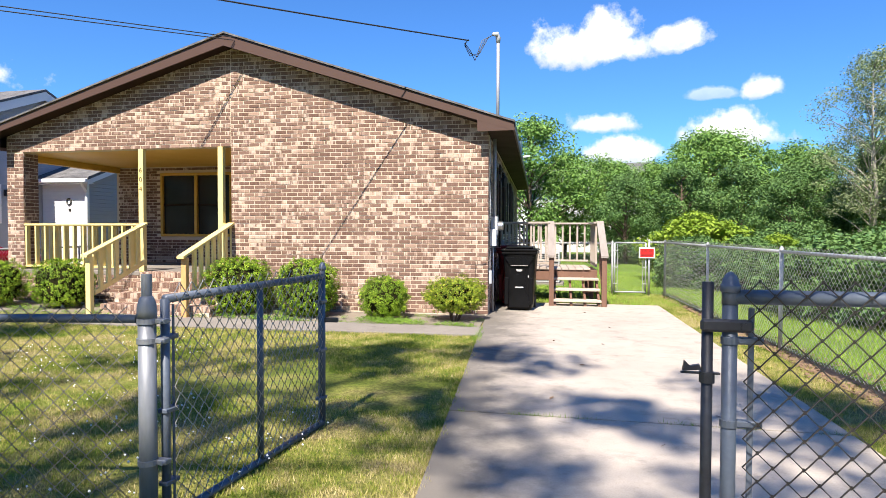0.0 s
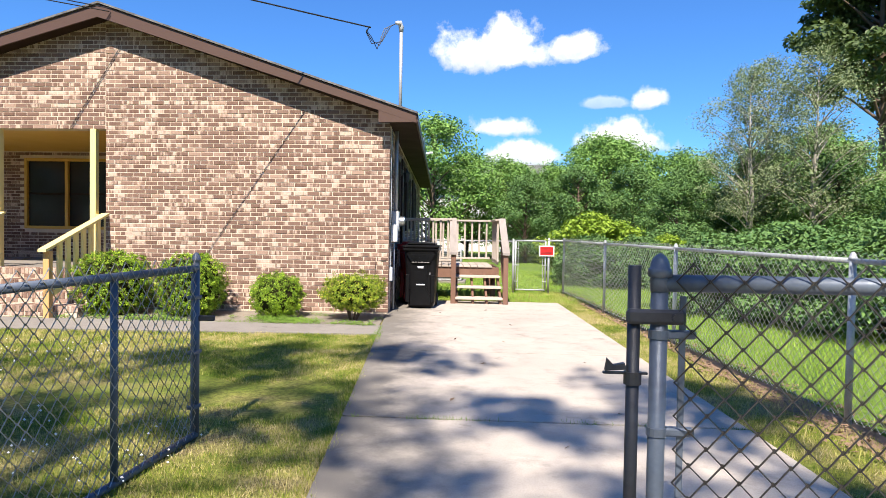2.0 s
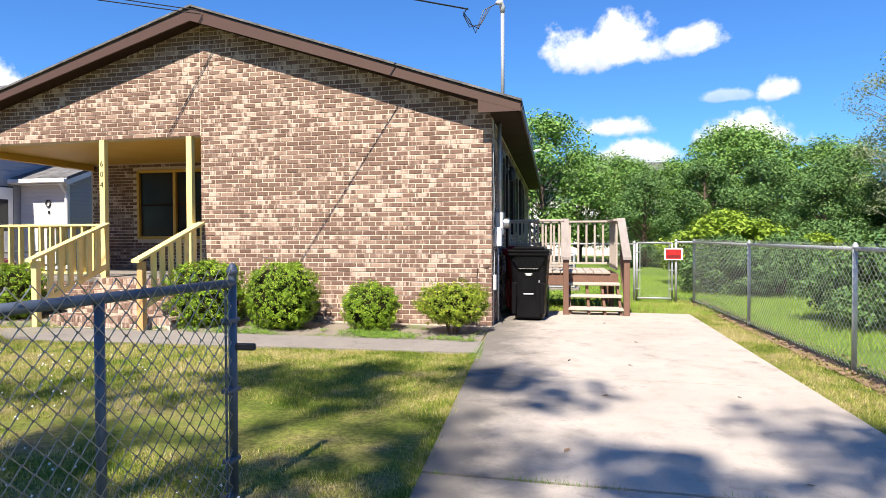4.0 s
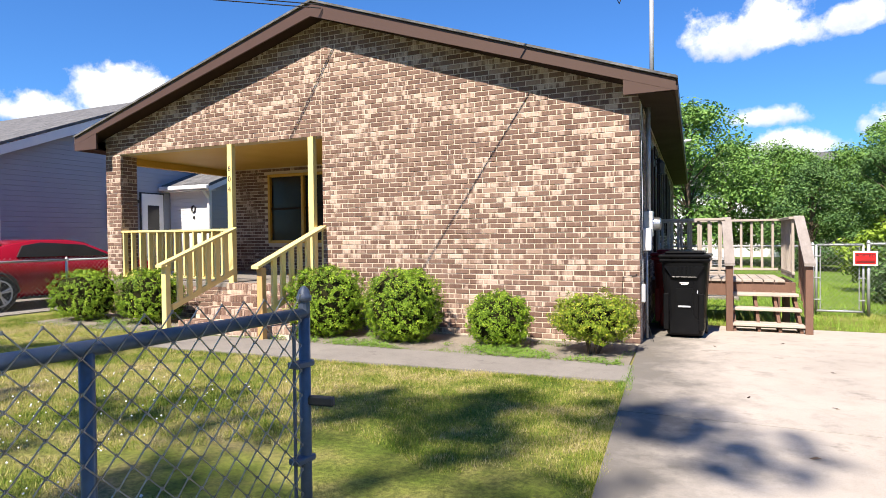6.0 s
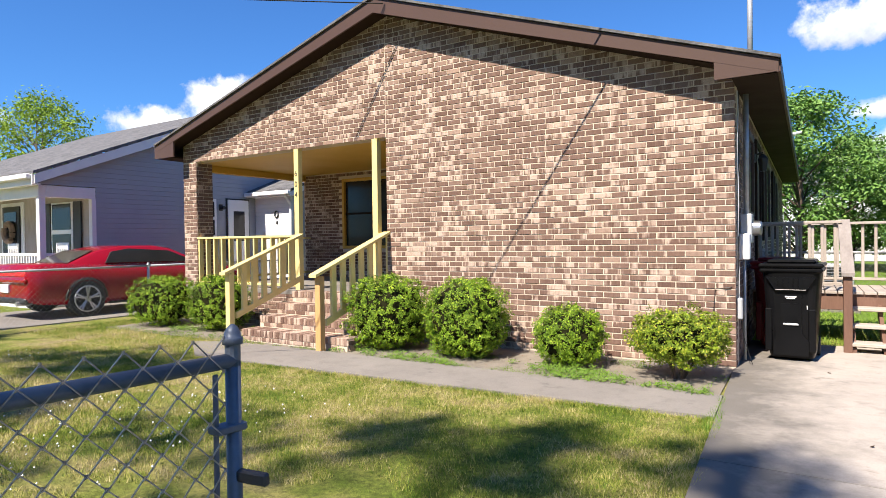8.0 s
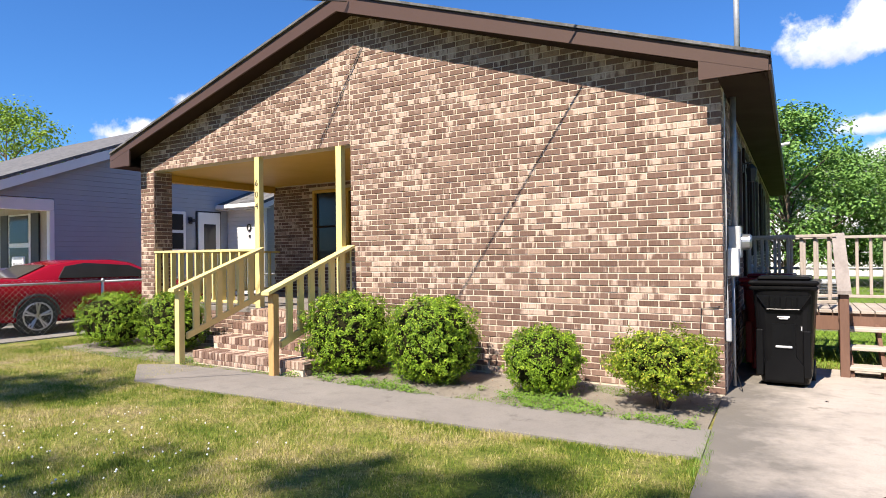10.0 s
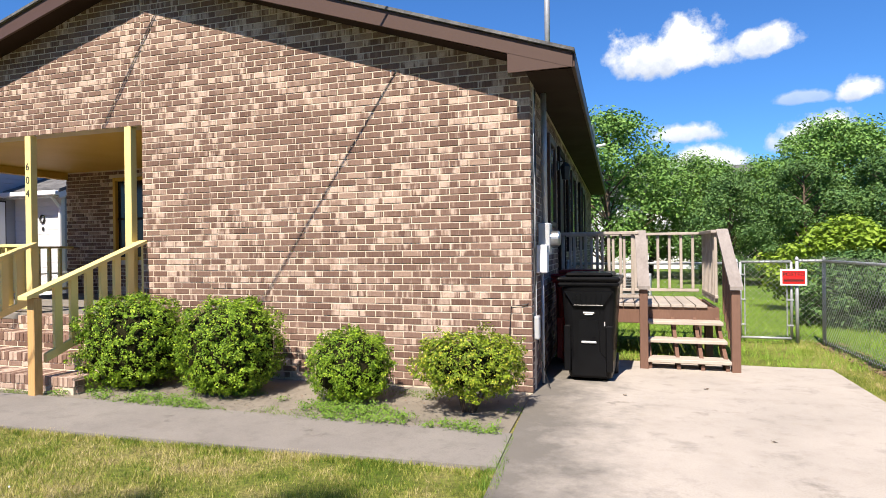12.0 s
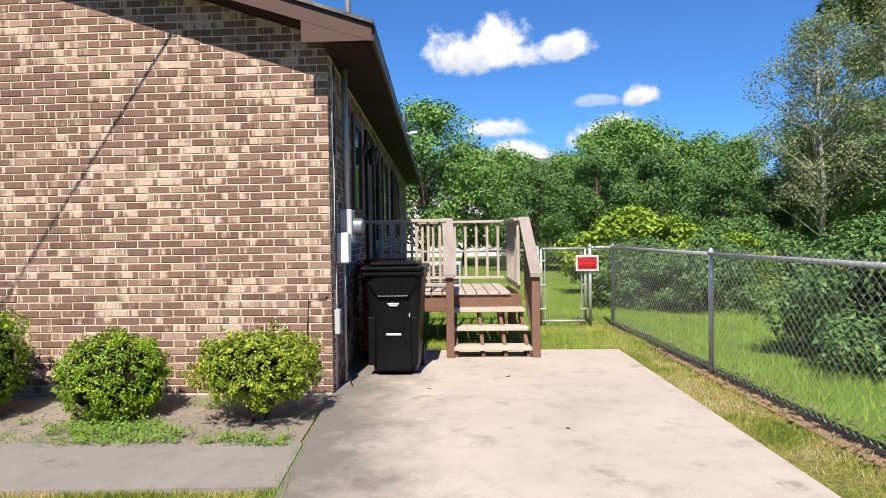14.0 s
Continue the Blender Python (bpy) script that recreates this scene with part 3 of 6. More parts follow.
stub = thing("rail_stub", "short yellow rail between post and brick wall", "railing", (-4.70, 0.05, PORCH_Z))
timber("top_rail", Mesh().box(-4.779, 0.0, 1.455, OPEN_R - 0.002, 0.1, 1.495, 0.004), stub)
timber("baluster", Mesh().box(-4.652, 0.01, PORCH_Z + 0.001, OPEN_R - 0.003, 0.09, 1.454, 0.004), stub)


def stair_rail(x, mat_newel, label):
    t = thing("stair_railing", label, "railing", (x, -1.3, 0))
    timber("newel_post", Mesh().box(x - 0.045, -1.42, -0.02, x + 0.045, -1.33, 0.94, 0.006), t, mat_newel)
    y0, z0, y1, z1 = -1.50, 0.965, 0.0, 1.51
    s = (z1 - z0) / (y1 - y0)
    cap = [(y0, z0 - 0.035), (y1 - 0.002, z1 - 0.035), (y1 - 0.002, z1 + 0.002), (y0, z0 + 0.002)]
    timber("handrail", Mesh().prism(cap, 0, x - 0.06, x + 0.06), t)
    low = [(-1.27, 0.30), (y1 - 0.004, 0.30 + s * 1.27), (y1 - 0.004, 0.385 + s * 1.27), (-1.27, 0.385)]
    timber("bottom_rail", Mesh().prism(low, 0, x - 0.02, x + 0.02), t)
    for i in range(6):
        y = -1.17 + i * 0.185
        b = [(y, 0.386 + s * (y + 1.27)), (y + 0.085, 0.386 + s * (y + 0.085 + 1.27)), (y + 0.085, z0 - 0.036 + s * (y + 0.085 - y0)), (y, z0 - 0.036 + s * (y - y0))]
        timber("baluster", Mesh().prism(b, 0, x - 0.018, x + 0.018), t)


stair_rail(-6.36, "yellow", "yellow painted wooden stair railing with sloping handrail")
stair_rail(-4.61, "raw_wood", "yellow stair railing on an unpainted wooden newel post")

steps = thing("brick_steps", "brown brick front steps with rowlock treads", "steps", (-5.28, -0.6, 0))
for i in range(4):
    y0, z0, z1 = -1.25 + i * 0.32, i * 0.155, (i + 1) * 0.155
    part("tread_core", Mesh().box(-6.27, y0 + 0.01, z0 - 0.04, -4.28, -0.001, z1 - 0.008), M["mortar"], steps)


# ---- bin ----
def wheelie_bin(mat, label, dx, dy, marked):
    t = thing("wheelie_bin", label, "bin", (0.46, 1.27, 0))
    cx, y0, y1 = 0.44, 0.94, 1.58
    rings = []
    for z, hw, f, b in ((0.03, 0.245, 0.06, 0.58), (0.10, 0.262, 0.045, 0.60), (0.55, 0.292, 0.02, 0.63), (0.90, 0.318, 0.0, 0.66), (0.965, 0.325, -0.005, 0.665)):
        ring = []
        for k in range(28):
            a = 2 * math.pi * k / 28
            c, s_ = math.cos(a), math.sin(a)
            px = cx + hw * math.copysign(abs(c) ** 0.32, c)
            py = y0 + (f + b) / 2 + (b - f) / 2 * math.copysign(abs(s_) ** 0.32, s_)
            ring.append((px, py, z))
        rings.append(ring)
    body = Mesh()
    fs = [(i * 28 + k, i * 28 + (k + 1) % 28, (i + 1) * 28 + (k + 1) % 28, (i + 1) * 28 + k) for i in range(len(rings) - 1) for k in range(28)]
    fs.append(tuple(reversed(range(28))))
    fs.append(tuple(len(rings) * 28 - 28 + k for k in range(28)))
    body.add([p for r in rings for p in r], fs)
    b = part("body", body, M[mat], t)
    part("rim", Mesh().box(cx - 0.345, y0 - 0.025, 0.945, cx + 0.345, y0 + 0.69, 1.0, 0.02), M[mat], t)
    lid = Mesh().box(cx - 0.355, y0 - 0.04, 1.001, cx + 0.355, y0 + 0.70, 1.045, 0.018)
    lid.box(cx - 0.27, y0 + 0.05, 1.04, cx + 0.27, y0 + 0.62, 1.085, 0.03)
    part("lid", lid, M[mat], t)
    # raised front: brow, grip ribs, centre panel, foot ribs
    brow = Mesh().prism([(cx - 0.27, 0.90), (cx + 0.27, 0.90), (cx + 0.17, 0.765), (cx - 0.17, 0.765)], 1, y0 - 0.02, y0 + 0.03)
    part("front_grip", brow, M[mat], t)
    for i in range(6):
        x = cx - 0.14 + i * 0.056
        part("grip_rib", Mesh().box(x - 0.006, y0 - 0.03, 0.775, x + 0.006, y0 - 0.018, 0.885, 0.003), M[mat], t)
    edge = Mesh()
    edge.tube([(cx - 0.27, y0 - 0.022, 0.905), (cx - 0.165, y0 - 0.022, 0.765), (cx + 0.165, y0 - 0.022, 0.765), (cx + 0.27, y0 - 0.022, 0.905)], 0.006, 6)
    part("grip_edge", edge, M[mat], t)
    part("front_panel", Mesh().prism([(cx - 0.11, 0.62), (cx + 0.11, 0.62), (cx + 0.12, 0.30), (cx + 0.19, 0.22), (cx + 0.19, 0.06), (cx - 0.19, 0.06), (cx - 0.19, 0.22), (cx - 0.12, 0.30)], 1, y0 + 0.005, y0 + 0.08), M[mat], t)
    part("grab_bar", Mesh().box(cx - 0.085, y0 - 0.012, 0.385, cx + 0.085, y0 + 0.01, 0.408, 0.006), M["meter_grey"], t, "pale metal grab bar")
    for z, hw in ((0.685, 0.062), (0.668, 0.045)) if marked else ():
        part("stencil", Mesh().box(cx - hw, y0 - 0.001, z, cx + hw, y0 + 0.004, z + 0.013), M["white"], t, "white stencilled marks")
    part("scuff", Mesh().box(cx + 0.17, y0 + 0.012, 0.56, cx + 0.182, y0 + 0.03, 0.60), M["meter_grey"], t)
    for s in (-1, 1):
        part("side_rib", Mesh().box(cx + s * 0.235 - 0.05, y0 + 0.008, 0.10, cx + s * 0.235 + 0.03, y0 + 0.07, 0.56, 0.012), M[mat], t)
        part("wheel", Mesh().tube([(cx + s * 0.22, y0 + 0.58, 0.11), (cx + s * 0.28, y0 + 0.58, 0.11)], 0.11, 18), M["rubber"], t)
    t.scale = (0.89, 0.95, 1.02)
    t.location.x += dx
    t.location.y += dy - 0.28
    return t


wheelie_bin("bin", "black plastic wheeled rubbish bin with closed lid on the driveway", 0, 0, True)
wheelie_bin("bin_red", "dark red plastic wheeled bin behind the black one", -0.19, 0.74, False)


# ---- side deck ----
DECK_Z, DECK_F, DECK_B = 0.655, 2.38, 3.72
deck = thing("side_deck", "small brown wooden deck with weathered railings at the side door", "deck", (0.9, 3, 0))
bx = 0
while bx < 1.93 - 0.13:
    part("board", Mesh().box(-0.0 + bx + 0.004, DECK_F - 0.03, DECK_Z - 0.035, bx + 0.134, DECK_B, DECK_Z, 0.004).skew(), M["deck_grey"], deck)
    bx += 0.14
part("rim_board", Mesh().box(0.0, DECK_F, DECK_Z - 0.24, 1.95, DECK_F + 0.04, DECK_Z - 0.036, 0.004).skew(), M["deck_brown"], deck, "brown rim board with flaking paint")
part("rim_board", Mesh().box(1.912, DECK_F + 0.041, DECK_Z - 0.24, 1.95, DECK_B, DECK_Z - 0.036, 0.004).skew(), M["deck_brown"], deck)
part("rim_board", Mesh().box(0.0, DECK_B - 0.04, DECK_Z - 0.24, 1.91, DECK_B, DECK_Z - 0.036, 0.004).skew(), M["deck_brown"], deck)
for x, y in ((0.06, DECK_F + 0.1), (0.06, DECK_B - 0.14), (1.8, DECK_B - 0.14), (1.8, DECK_F + 0.1), (1.1, DECK_B - 0.14)):
    part("support_post", Mesh().box(x, y, -0.03, x + 0.09, y + 0.09, DECK_Z - 0.037, 0.004).skew(), M["deck_brown"], deck)
RAIL_Z = 1.56


def deck_rail(x0, y0, x1, y1, n, label):
    """A level stretch of railing from corner to corner."""
    t = thing("deck_railing", label, "railing", ((x0 + x1) / 2, (y0 + y1) / 2, DECK_Z))
    along_x = abs(x1 - x0) > abs(y1 - y0)
    def bar(name, u0, u1, z0, z1, half):
        if along_x:
            m = Mesh().box(u0, y0 - half, z0, u1, y0 + half, z1, 0.005)
        else:
            m = Mesh().box(x0 - half, u0, z0, x0 + half, u1, z1, 0.005)
        part(name, m.skew(), M["deck_grey"], t)
    a, b = (x0, x1) if along_x else (y0, y1)
    bar("top_rail", a, b, RAIL_Z - 0.038, RAIL_Z, 0.06)
    bar("bottom_rail", a, b, DECK_Z + 0.07, DECK_Z + 0.11, 0.02)
    for k in range(n):
        u = a + (b - a) * (k + 0.5) / n
        bar("baluster", u - 0.019, u + 0.019, DECK_Z + 0.02 if not along_x else DECK_Z + 0.111, RAIL_Z - 0.039, 0.019)


deck_rail(0.02, DECK_F + 0.05, 1.03, DECK_F + 0.05, 7, "weathered grey wooden deck railing beside the steps")
deck_rail(0.02, DECK_B - 0.05, 1.87, DECK_B - 0.05, 12, "weathered grey wooden deck railing at the back")
deck_rail(1.93, DECK_F + 0.06, 1.93, DECK_B - 0.0, 10, "weathered grey wooden deck railing on the fence side")
ds = thing("deck_steps", "worn wooden deck steps with open risers", "steps", (1.5, 2.0, 0))
for i in range(3):
    y0, z = 1.56 + i * 0.27, 0.115 + i * 0.18
    part("tread", Mesh().box(1.09, y0, z - 0.04, 1.955, y0 + 0.27, z, 0.006).skew(), M["deck_tread"], ds, "pale worn wooden tread")
for x in (1.10, 1.40, 1.65, 1.90):
    for k in range(3):
        y0, z = 1.62 + k * 0.27, 0.074 + k * 0.18
        part("riser_block", Mesh().box(x, y0, max(z - 0.18, -0.01), x + 0.04, y0 + 0.05, z - 0.001, 0.003).skew(), M["deck_brown"], ds)
    part("stringer", Mesh().prism([(1.60, -0.01), (1.80, -0.01), (2.379, 0.37), (2.379, 0.50), (1.60, 0.05)], 0, x, x + 0.04).skew(), M["deck_brown"], ds)
for x in (1.055, 2.0):
    t = thing("deck_stair_railing", "brown wooden deck stair railing with grey sloping cap", "railing", (x, 2.0, 0))
    part("newel_post", Mesh().box(x - 0.045, 1.56, -0.02, x + 0.045, 1.65, 0.885, 0.006).skew(), M["deck_brown"], t)
    part("handrail", Mesh().prism([(1.52, 0.89), (2.47, RAIL_Z - 0.03), (2.47, RAIL_Z + 0.012), (1.52, 0.93)], 0, x - 0.065, x + 0.065).skew(), M["deck_cap"], t)
    for k in range(6):
        y = 1.70 + k * 0.125
        part("baluster", Mesh().box(x - 0.019, y, 0.14 + k * 0.082, x + 0.019, y + 0.038, 0.875 + (y - 1.52) * 0.69, 0.003).skew(), M["deck_brown"], t)


# ---- chain-link fences ----
def chain_link(x0, y0, x1, y1, z0, z1, mat, parent, pitch=0.088, r=0.0031, knots=False):
    """Woven wire between two ends: zigzag wires hooked into each other, with twisted tips above the rail."""
    L = math.hypot(x1 - x0, y1 - y0)
    ux, uy = (x1 - x0) / L, (y1 - y0) / L
    d = pitch / 2
    n, k = max(2, int(L / d)), max(2, int((z1 - z0) / d))
    kk = np.arange(k + 1)
    verts, faces = [], []
    off = np.array([[0, r], [0.866 * r, -0.5 * r], [-0.866 * r, -0.5 * r]])
    base = 0
    for i in range(n):
        t = i * d + d * ((kk + i) % 2)
        z = z1 - (k - kk) * d
        side = np.where((kk + i) % 2 == 1, r, -r)
        px = x0 + ux * t - uy * side
        py = y0 + uy * t + ux * side
        P = np.stack([px, py, z], 1)
        ring = []
        for a, b in off:
            ring.append(P + np.array([ux * b - uy * a, uy * b + ux * a, 0]))
        V = np.stack(ring, 1).reshape(-1, 3)
        verts.append(V)
        s = np.arange(k)[:, None] * 3
        for q in range(3):
            q2 = (q + 1) % 3
            faces.append(base + np.concatenate([s + q, s + q2, s + 3 + q2, s + 3 + q], 1))
        base += len(V)
        if knots:
            # the hooked bends, thicker where two wires interlock
            K = P[(kk + i) % 2 == 1]
            up = np.array([0, 0, 0.005])
            ends = [np.stack([K + e + 1.45 * np.array([ux * b - uy * a, uy * b + ux * a, 0]) for a, b in off], 1) for e in (-up, up)]
            verts.append(np.concatenate(ends, 1).reshape(-1, 3))
            s = base + np.arange(len(K))[:, None] * 6
            for q in range(3):
                q2 = (q + 1) % 3
                faces.append(np.concatenate([s + q, s + q2, s + 3 + q2, s + 3 + q], 1))
            base += 6 * len(K)
    ob = raw("wire_mesh", np.concatenate(verts), np.concatenate(faces), mat, parent, True)
    ob.location = -parent.location
    ob["kind"] = "stuff"
    return ob


def post_cap(m, x, y, z, r):
    """A domed cap with a small collar."""
    m.tube([(x, y, z - 1.0 * r), (x, y, z - 0.95 * r), (x, y, z - 0.2 * r), (x, y, z - 0.15 * r), (x, y, z - 0.1 * r), (x, y, z + 0.5 * r), (x, y, z + 0.95 * r), (x, y, z + 1.3 * r), (x, y, z + 1.45 * r)], [r * 1.02, r * 1.2, r * 1.2, r * 1.16, r * 1.02, r * 0.92, r * 0.68, r * 0.35, r * 0.05], 16)


def fence_run(name, pts, h, mat, wire, label, r_post=0.024, r_rail=0.02, z0=0.03, pitch=0.088, group="", skip=0, r_wire=0.0031, knots=False):
    t = thing(name, label, "fence", (pts[0][0], pts[0][1], 0), group)
    for x, y in pts[skip:]:
        m = Mesh().tube([(x, y, -0.05), (x, y, h - 0.03)], r_post, 12)
        p = part("post", m, mat, t, smooth=True)
        c = Mesh()
        post_cap(c, x, y, h - 0.03, r_post)
        part("post_cap", c, mat, t, smooth=True)
    for (xa, ya), (xb, yb) in zip(pts, pts[1:]):
        part("top_rail", Mesh().tube([(xa, ya, h - 0.06), (xb, yb, h - 0.06)], r_rail, 10), mat, t, smooth=True)
        f = Vector((xb - xa, yb - ya, 0)).normalized() * 0.03
        nrm = Vector((-f.y, f.x, 0)).normalized() * (r_post + 0.004)
        chain_link(xa + f.x + nrm.x, ya + f.y + nrm.y, xb - f.x + nrm.x, yb - f.y + nrm.y, z0, h, wire, t, pitch, r_wire, knots)
        for k in range(1, 8):
            q = Vector((xa, ya, 0)).lerp(Vector((xb, yb, 0)), k / 8)
            d = f.normalized() * 0.006
            part("wire_tie", Mesh().tube([(q.x - d.x, q.y - d.y, h - 0.06), (q.x + d.x, q.y + d.y, h - 0.06)], r_rail + 0.003, 8), mat, t)
    return t


FX = lambda y: 3.51 - 0.085 * (y - 0.82)
right_fence = fence_run("chain_link_fence", [(FX(y), y) for y in (-8.5, -5.35, -2.2, 0.82, 4.02)], 1.2, M["galv"], M["wire"], "galvanised chain-link fence along the driveway", pitch=0.075, r_wire=0.0024)
back_fence = fence_run("chain_link_fence", [(FX(4.02), 4.02), (2.915, 4.04)], 1.2, M["galv"], M["wire"], "short galvanised chain-link panel beside the gate", pitch=0.075, r_wire=0.0024)
back_fence_2 = fence_run("chain_link_fence", [(2.15, 4.06), (-0.25, 4.2)], 1.17, M["galv"], M["wire"], "galvanised chain-link fence behind the deck", pitch=0.075, r_wire=0.0024)


def gate_leaf(name, xa, ya, xb, yb, z0, z1, mat, wire, label, r=0.02, mid=True, pitch=0.088, side=1, tip=0.045, bands=3, knots=True):
    t = thing(name, label, "gate", (xa, ya, 0))
    for x, y in ((xa, ya), (xb, yb)):
        part("upright", Mesh().tube([(x, y, z0), (x, y, z1)], r, 12), mat, t, smooth=True)
    if mid:
        x, y = (xa + xb) / 2, (ya + yb) / 2
        part("upright", Mesh().tube([(x, y, z0), (x, y, z1)], r * 0.9, 12), mat, t, smooth=True)
    for z in (z0, z1):
        part("rail", Mesh().tube([(xa, ya, z), (xb, yb, z)], r, 12), mat, t, smooth=True)
    f = Vector((xb - xa, yb - ya, 0)).normalized()
    o = side * (r + 0.004)
    chain_link(xa + f.x * 0.03 - f.y * o, ya + f.y * 0.03 + f.x * o, xb - f.x * 0.03 - f.y * o, yb - f.y * 0.03 + f.x * o, z0 - 0.01, z1 + tip, wire, t, pitch, 0.0031 if knots else 0.0027, knots)
    for x, y, s in ((xa, ya, 1), (xb, yb, -1)):
        part("tension_bar", Mesh().box(-0.008, -0.003, z0 + 0.03, 0.008, 0.003, z1 - 0.03, 0.002, Matrix.Translation((x + s * f.x * 0.055, y + s * f.y * 0.055, 0)) @ Matrix.Rotation(math.atan2(f.y, f.x), 4, "Z")), mat, t)
        for k in range(bands):
            z = z0 + 0.18 + k * (z1 - z0 - 0.36) / 2
            part("tension_band", Mesh().box(-0.028, -r - 0.004, z - 0.011, 0.066, r + 0.004, z + 0.011, 0.004, Matrix.Translation((x, y, 0)) @ Matrix.Rotation(math.atan2(s * f.y, s * f.x), 4, "Z")), mat, t)
    return t


garden_gate = gate_leaf("garden_gate", 2.845, 4.045, 2.20, 4.05, 0.06, 1.13, M["galv"], M["wire"], "galvanised chain-link garden gate", 0.018, False, 0.075, knots=False)

# double drive gate: one leaf swung open over the lawn, one closed
HG, TIP = (-0.42, -7.67), (-0.318, -6.06)
PX, PY = -0.463, -7.74
gp = thing("gate_post", "galvanised steel gate post with bolted bands", "post", (PX, PY, 0))
part("shaft", Mesh().tube([(PX, PY, -0.05), (PX, PY, 0.985)], 0.040, 18), M["post_grey"], gp, smooth=True)
part("dome_cap", Mesh().tube([(PX, PY, 0.965), (PX, PY, 1.0), (PX, PY, 1.03), (PX, PY, 1.055), (PX, PY, 1.065)], [0.044, 0.044, 0.040, 0.032, 0.024], 18), M["post_grey"], gp, smooth=True)
part("inner_pipe", Mesh().tube([(PX, PY, 1.04), (PX, PY, 1.165)], 0.0235, 16), M["post_grey"], gp, "thinner pipe stub in the post's cap")
for z in (0.30, 0.86, 0.95):
    part("band", Mesh().tube([(PX, PY, z - 0.012), (PX, PY, z + 0.012)], 0.046, 18), M["post_grey"], gp)
    part("band_ear", Mesh().box(PX + 0.03, PY - 0.005, z - 0.012, PX + 0.09, PY + 0.04, z + 0.012, 0.004), M["post_grey"], gp)
    part("bolt", Mesh().tube([(PX + 0.08, PY - 0.02, z), (PX + 0.08, PY + 0.05, z)], 0.007, 8), M["post_grey"], gp)
open_leaf = gate_leaf("driveway_gate", *HG, *TIP, 0.0, 1.045, M["blue_pipe"], M["wire_gate"], "blue-grey chain-link driveway gate leaf standing open on the lawn", 0.021, True, 0.088, -1, 0.068)
tipm = Mesh()
post_cap(tipm, *TIP, 1.112, 0.023)
part("post_cap", tipm, M["blue_pipe"], open_leaf, smooth=True)
part("upright", Mesh().tube([(*TIP, 1.03), (*TIP, 1.112)], 0.021, 12), M["blue_pipe"], open_leaf)
part("latch_plate", Mesh().box(-0.02, -0.012, 0.715, 0.115, 0.012, 0.75, 0.006, Matrix.Translation((*TIP, 0)) @ Matrix.Rotation(0.15, 4, "Z")), M["dark_pipe"], open_leaf)
RP = (1.879, -8.412)
closed_leaf = gate_leaf("driveway_gate", *RP, FX(-8.46) - 0.1, -8.36, 0.10, 1.185, M["blue_pipe"], M["wire_black"], "blue-grey chain-link driveway gate leaf standing closed", 0.0205, False, 0.078, side=-1, bands=0)
cm = Mesh()
post_cap(cm, *RP, 1.222, 0.023)
part("post_cap", cm, M["blue_pipe"], closed_leaf, smooth=True)
part("upright", Mesh().tube([(*RP, 1.165), (*RP, 1.222)], 0.022, 14), M["blue_pipe"], closed_leaf, smooth=True)
rx, ry = RP[0] - 0.058, RP[1]
part("drop_rod", Mesh().tube([(rx, ry, 0.02), (rx, ry, 1.225)], 0.0155, 12), M["dark_pipe"], closed_leaf, "dark steel drop rod", smooth=True)
part("rod_bracket", Mesh().box(rx - 0.022, ry - 0.03, 1.09, RP[0] + 0.055, ry - 0.008, 1.125, 0.007).tube([(RP[0] + 0.03, ry - 0.036, 1.108), (RP[0] + 0.03, ry, 1.108)], 0.009, 8), M["dark_pipe"], closed_leaf)
part("rod_handle", Mesh().tube([(rx, ry, 0.945), (rx, ry, 0.975)], 0.021, 12).box(rx - 0.07, ry - 0.006, 0.968, rx + 0.035, ry + 0.006, 0.974, 0.002).prism([(rx - 0.065, 0.976), (rx - 0.015, 0.98), (rx - 0.02, 0.995), (rx - 0.045, 0.99), (rx - 0.06, 1.005)], 1, ry - 0.008, ry + 0.008), M["dark_pipe"], closed_leaf)
for z in (1.065, 0.835, 0.45):
    part("tension_band", Mesh().tube([(RP[0], ry, z - 0.01), (RP[0], ry, z + 0.01)], 0.0235, 14).box(RP[0] + 0.015, ry - 0.012, z - 0.01, RP[0] + 0.085, ry + 0.012, z + 0.01, 0.004), M["blue_pipe"], closed_leaf)
front_fence = fence_run("chain_link_fence", [(-0.51, -7.75), (-3.6, -8.35), (-6.6, -8.95), (-9.9, -9.6)], 1.02, M["blue_pipe"], M["wire_dark"], "weathered chain-link fence along the front lawn", skip=1, pitch=0.098, knots=True)
next_fence = fence_run("chain_link_fence", [(-10.25, -9.8), (-10.25, -6.4), (-10.25, -3.3), (-10.25, -0.21), (-10.4, 2.9), (-10.55, 6.0)], 1.03, M["galv"], M["wire"], "chain-link fence between the two lots", pitch=0.09, r_wire=0.0022, knots=True)


# ---- plants ----
def leaf_cloud(points, normals, size, rng, spread=0.7):
    """Small pointed leaves, one folded quad each, at points that face roughly along the normals."""
    n = len(points)
    d = normals + rng.normal(0, spread, (n, 3))
    d /= np.linalg.norm(d, axis=1)[:, None]
    a = rng.normal(0, 1, (n, 3))
    u = np.cross(d, a)
    u /= np.linalg.norm(u, axis=1)[:, None]
    w = np.cross(d, u)
    s = size * rng.uniform(0.65, 1.3, (n, 1))
    V = np.stack([points - u * s, points + w * s * 0.55 + d * s * 0.12, points + u * s, points - w * s * 0.55 + d * s * 0.12], 1)
    F = np.arange(n * 4).reshape(n, 4)
    return V.reshape(-1, 3), F


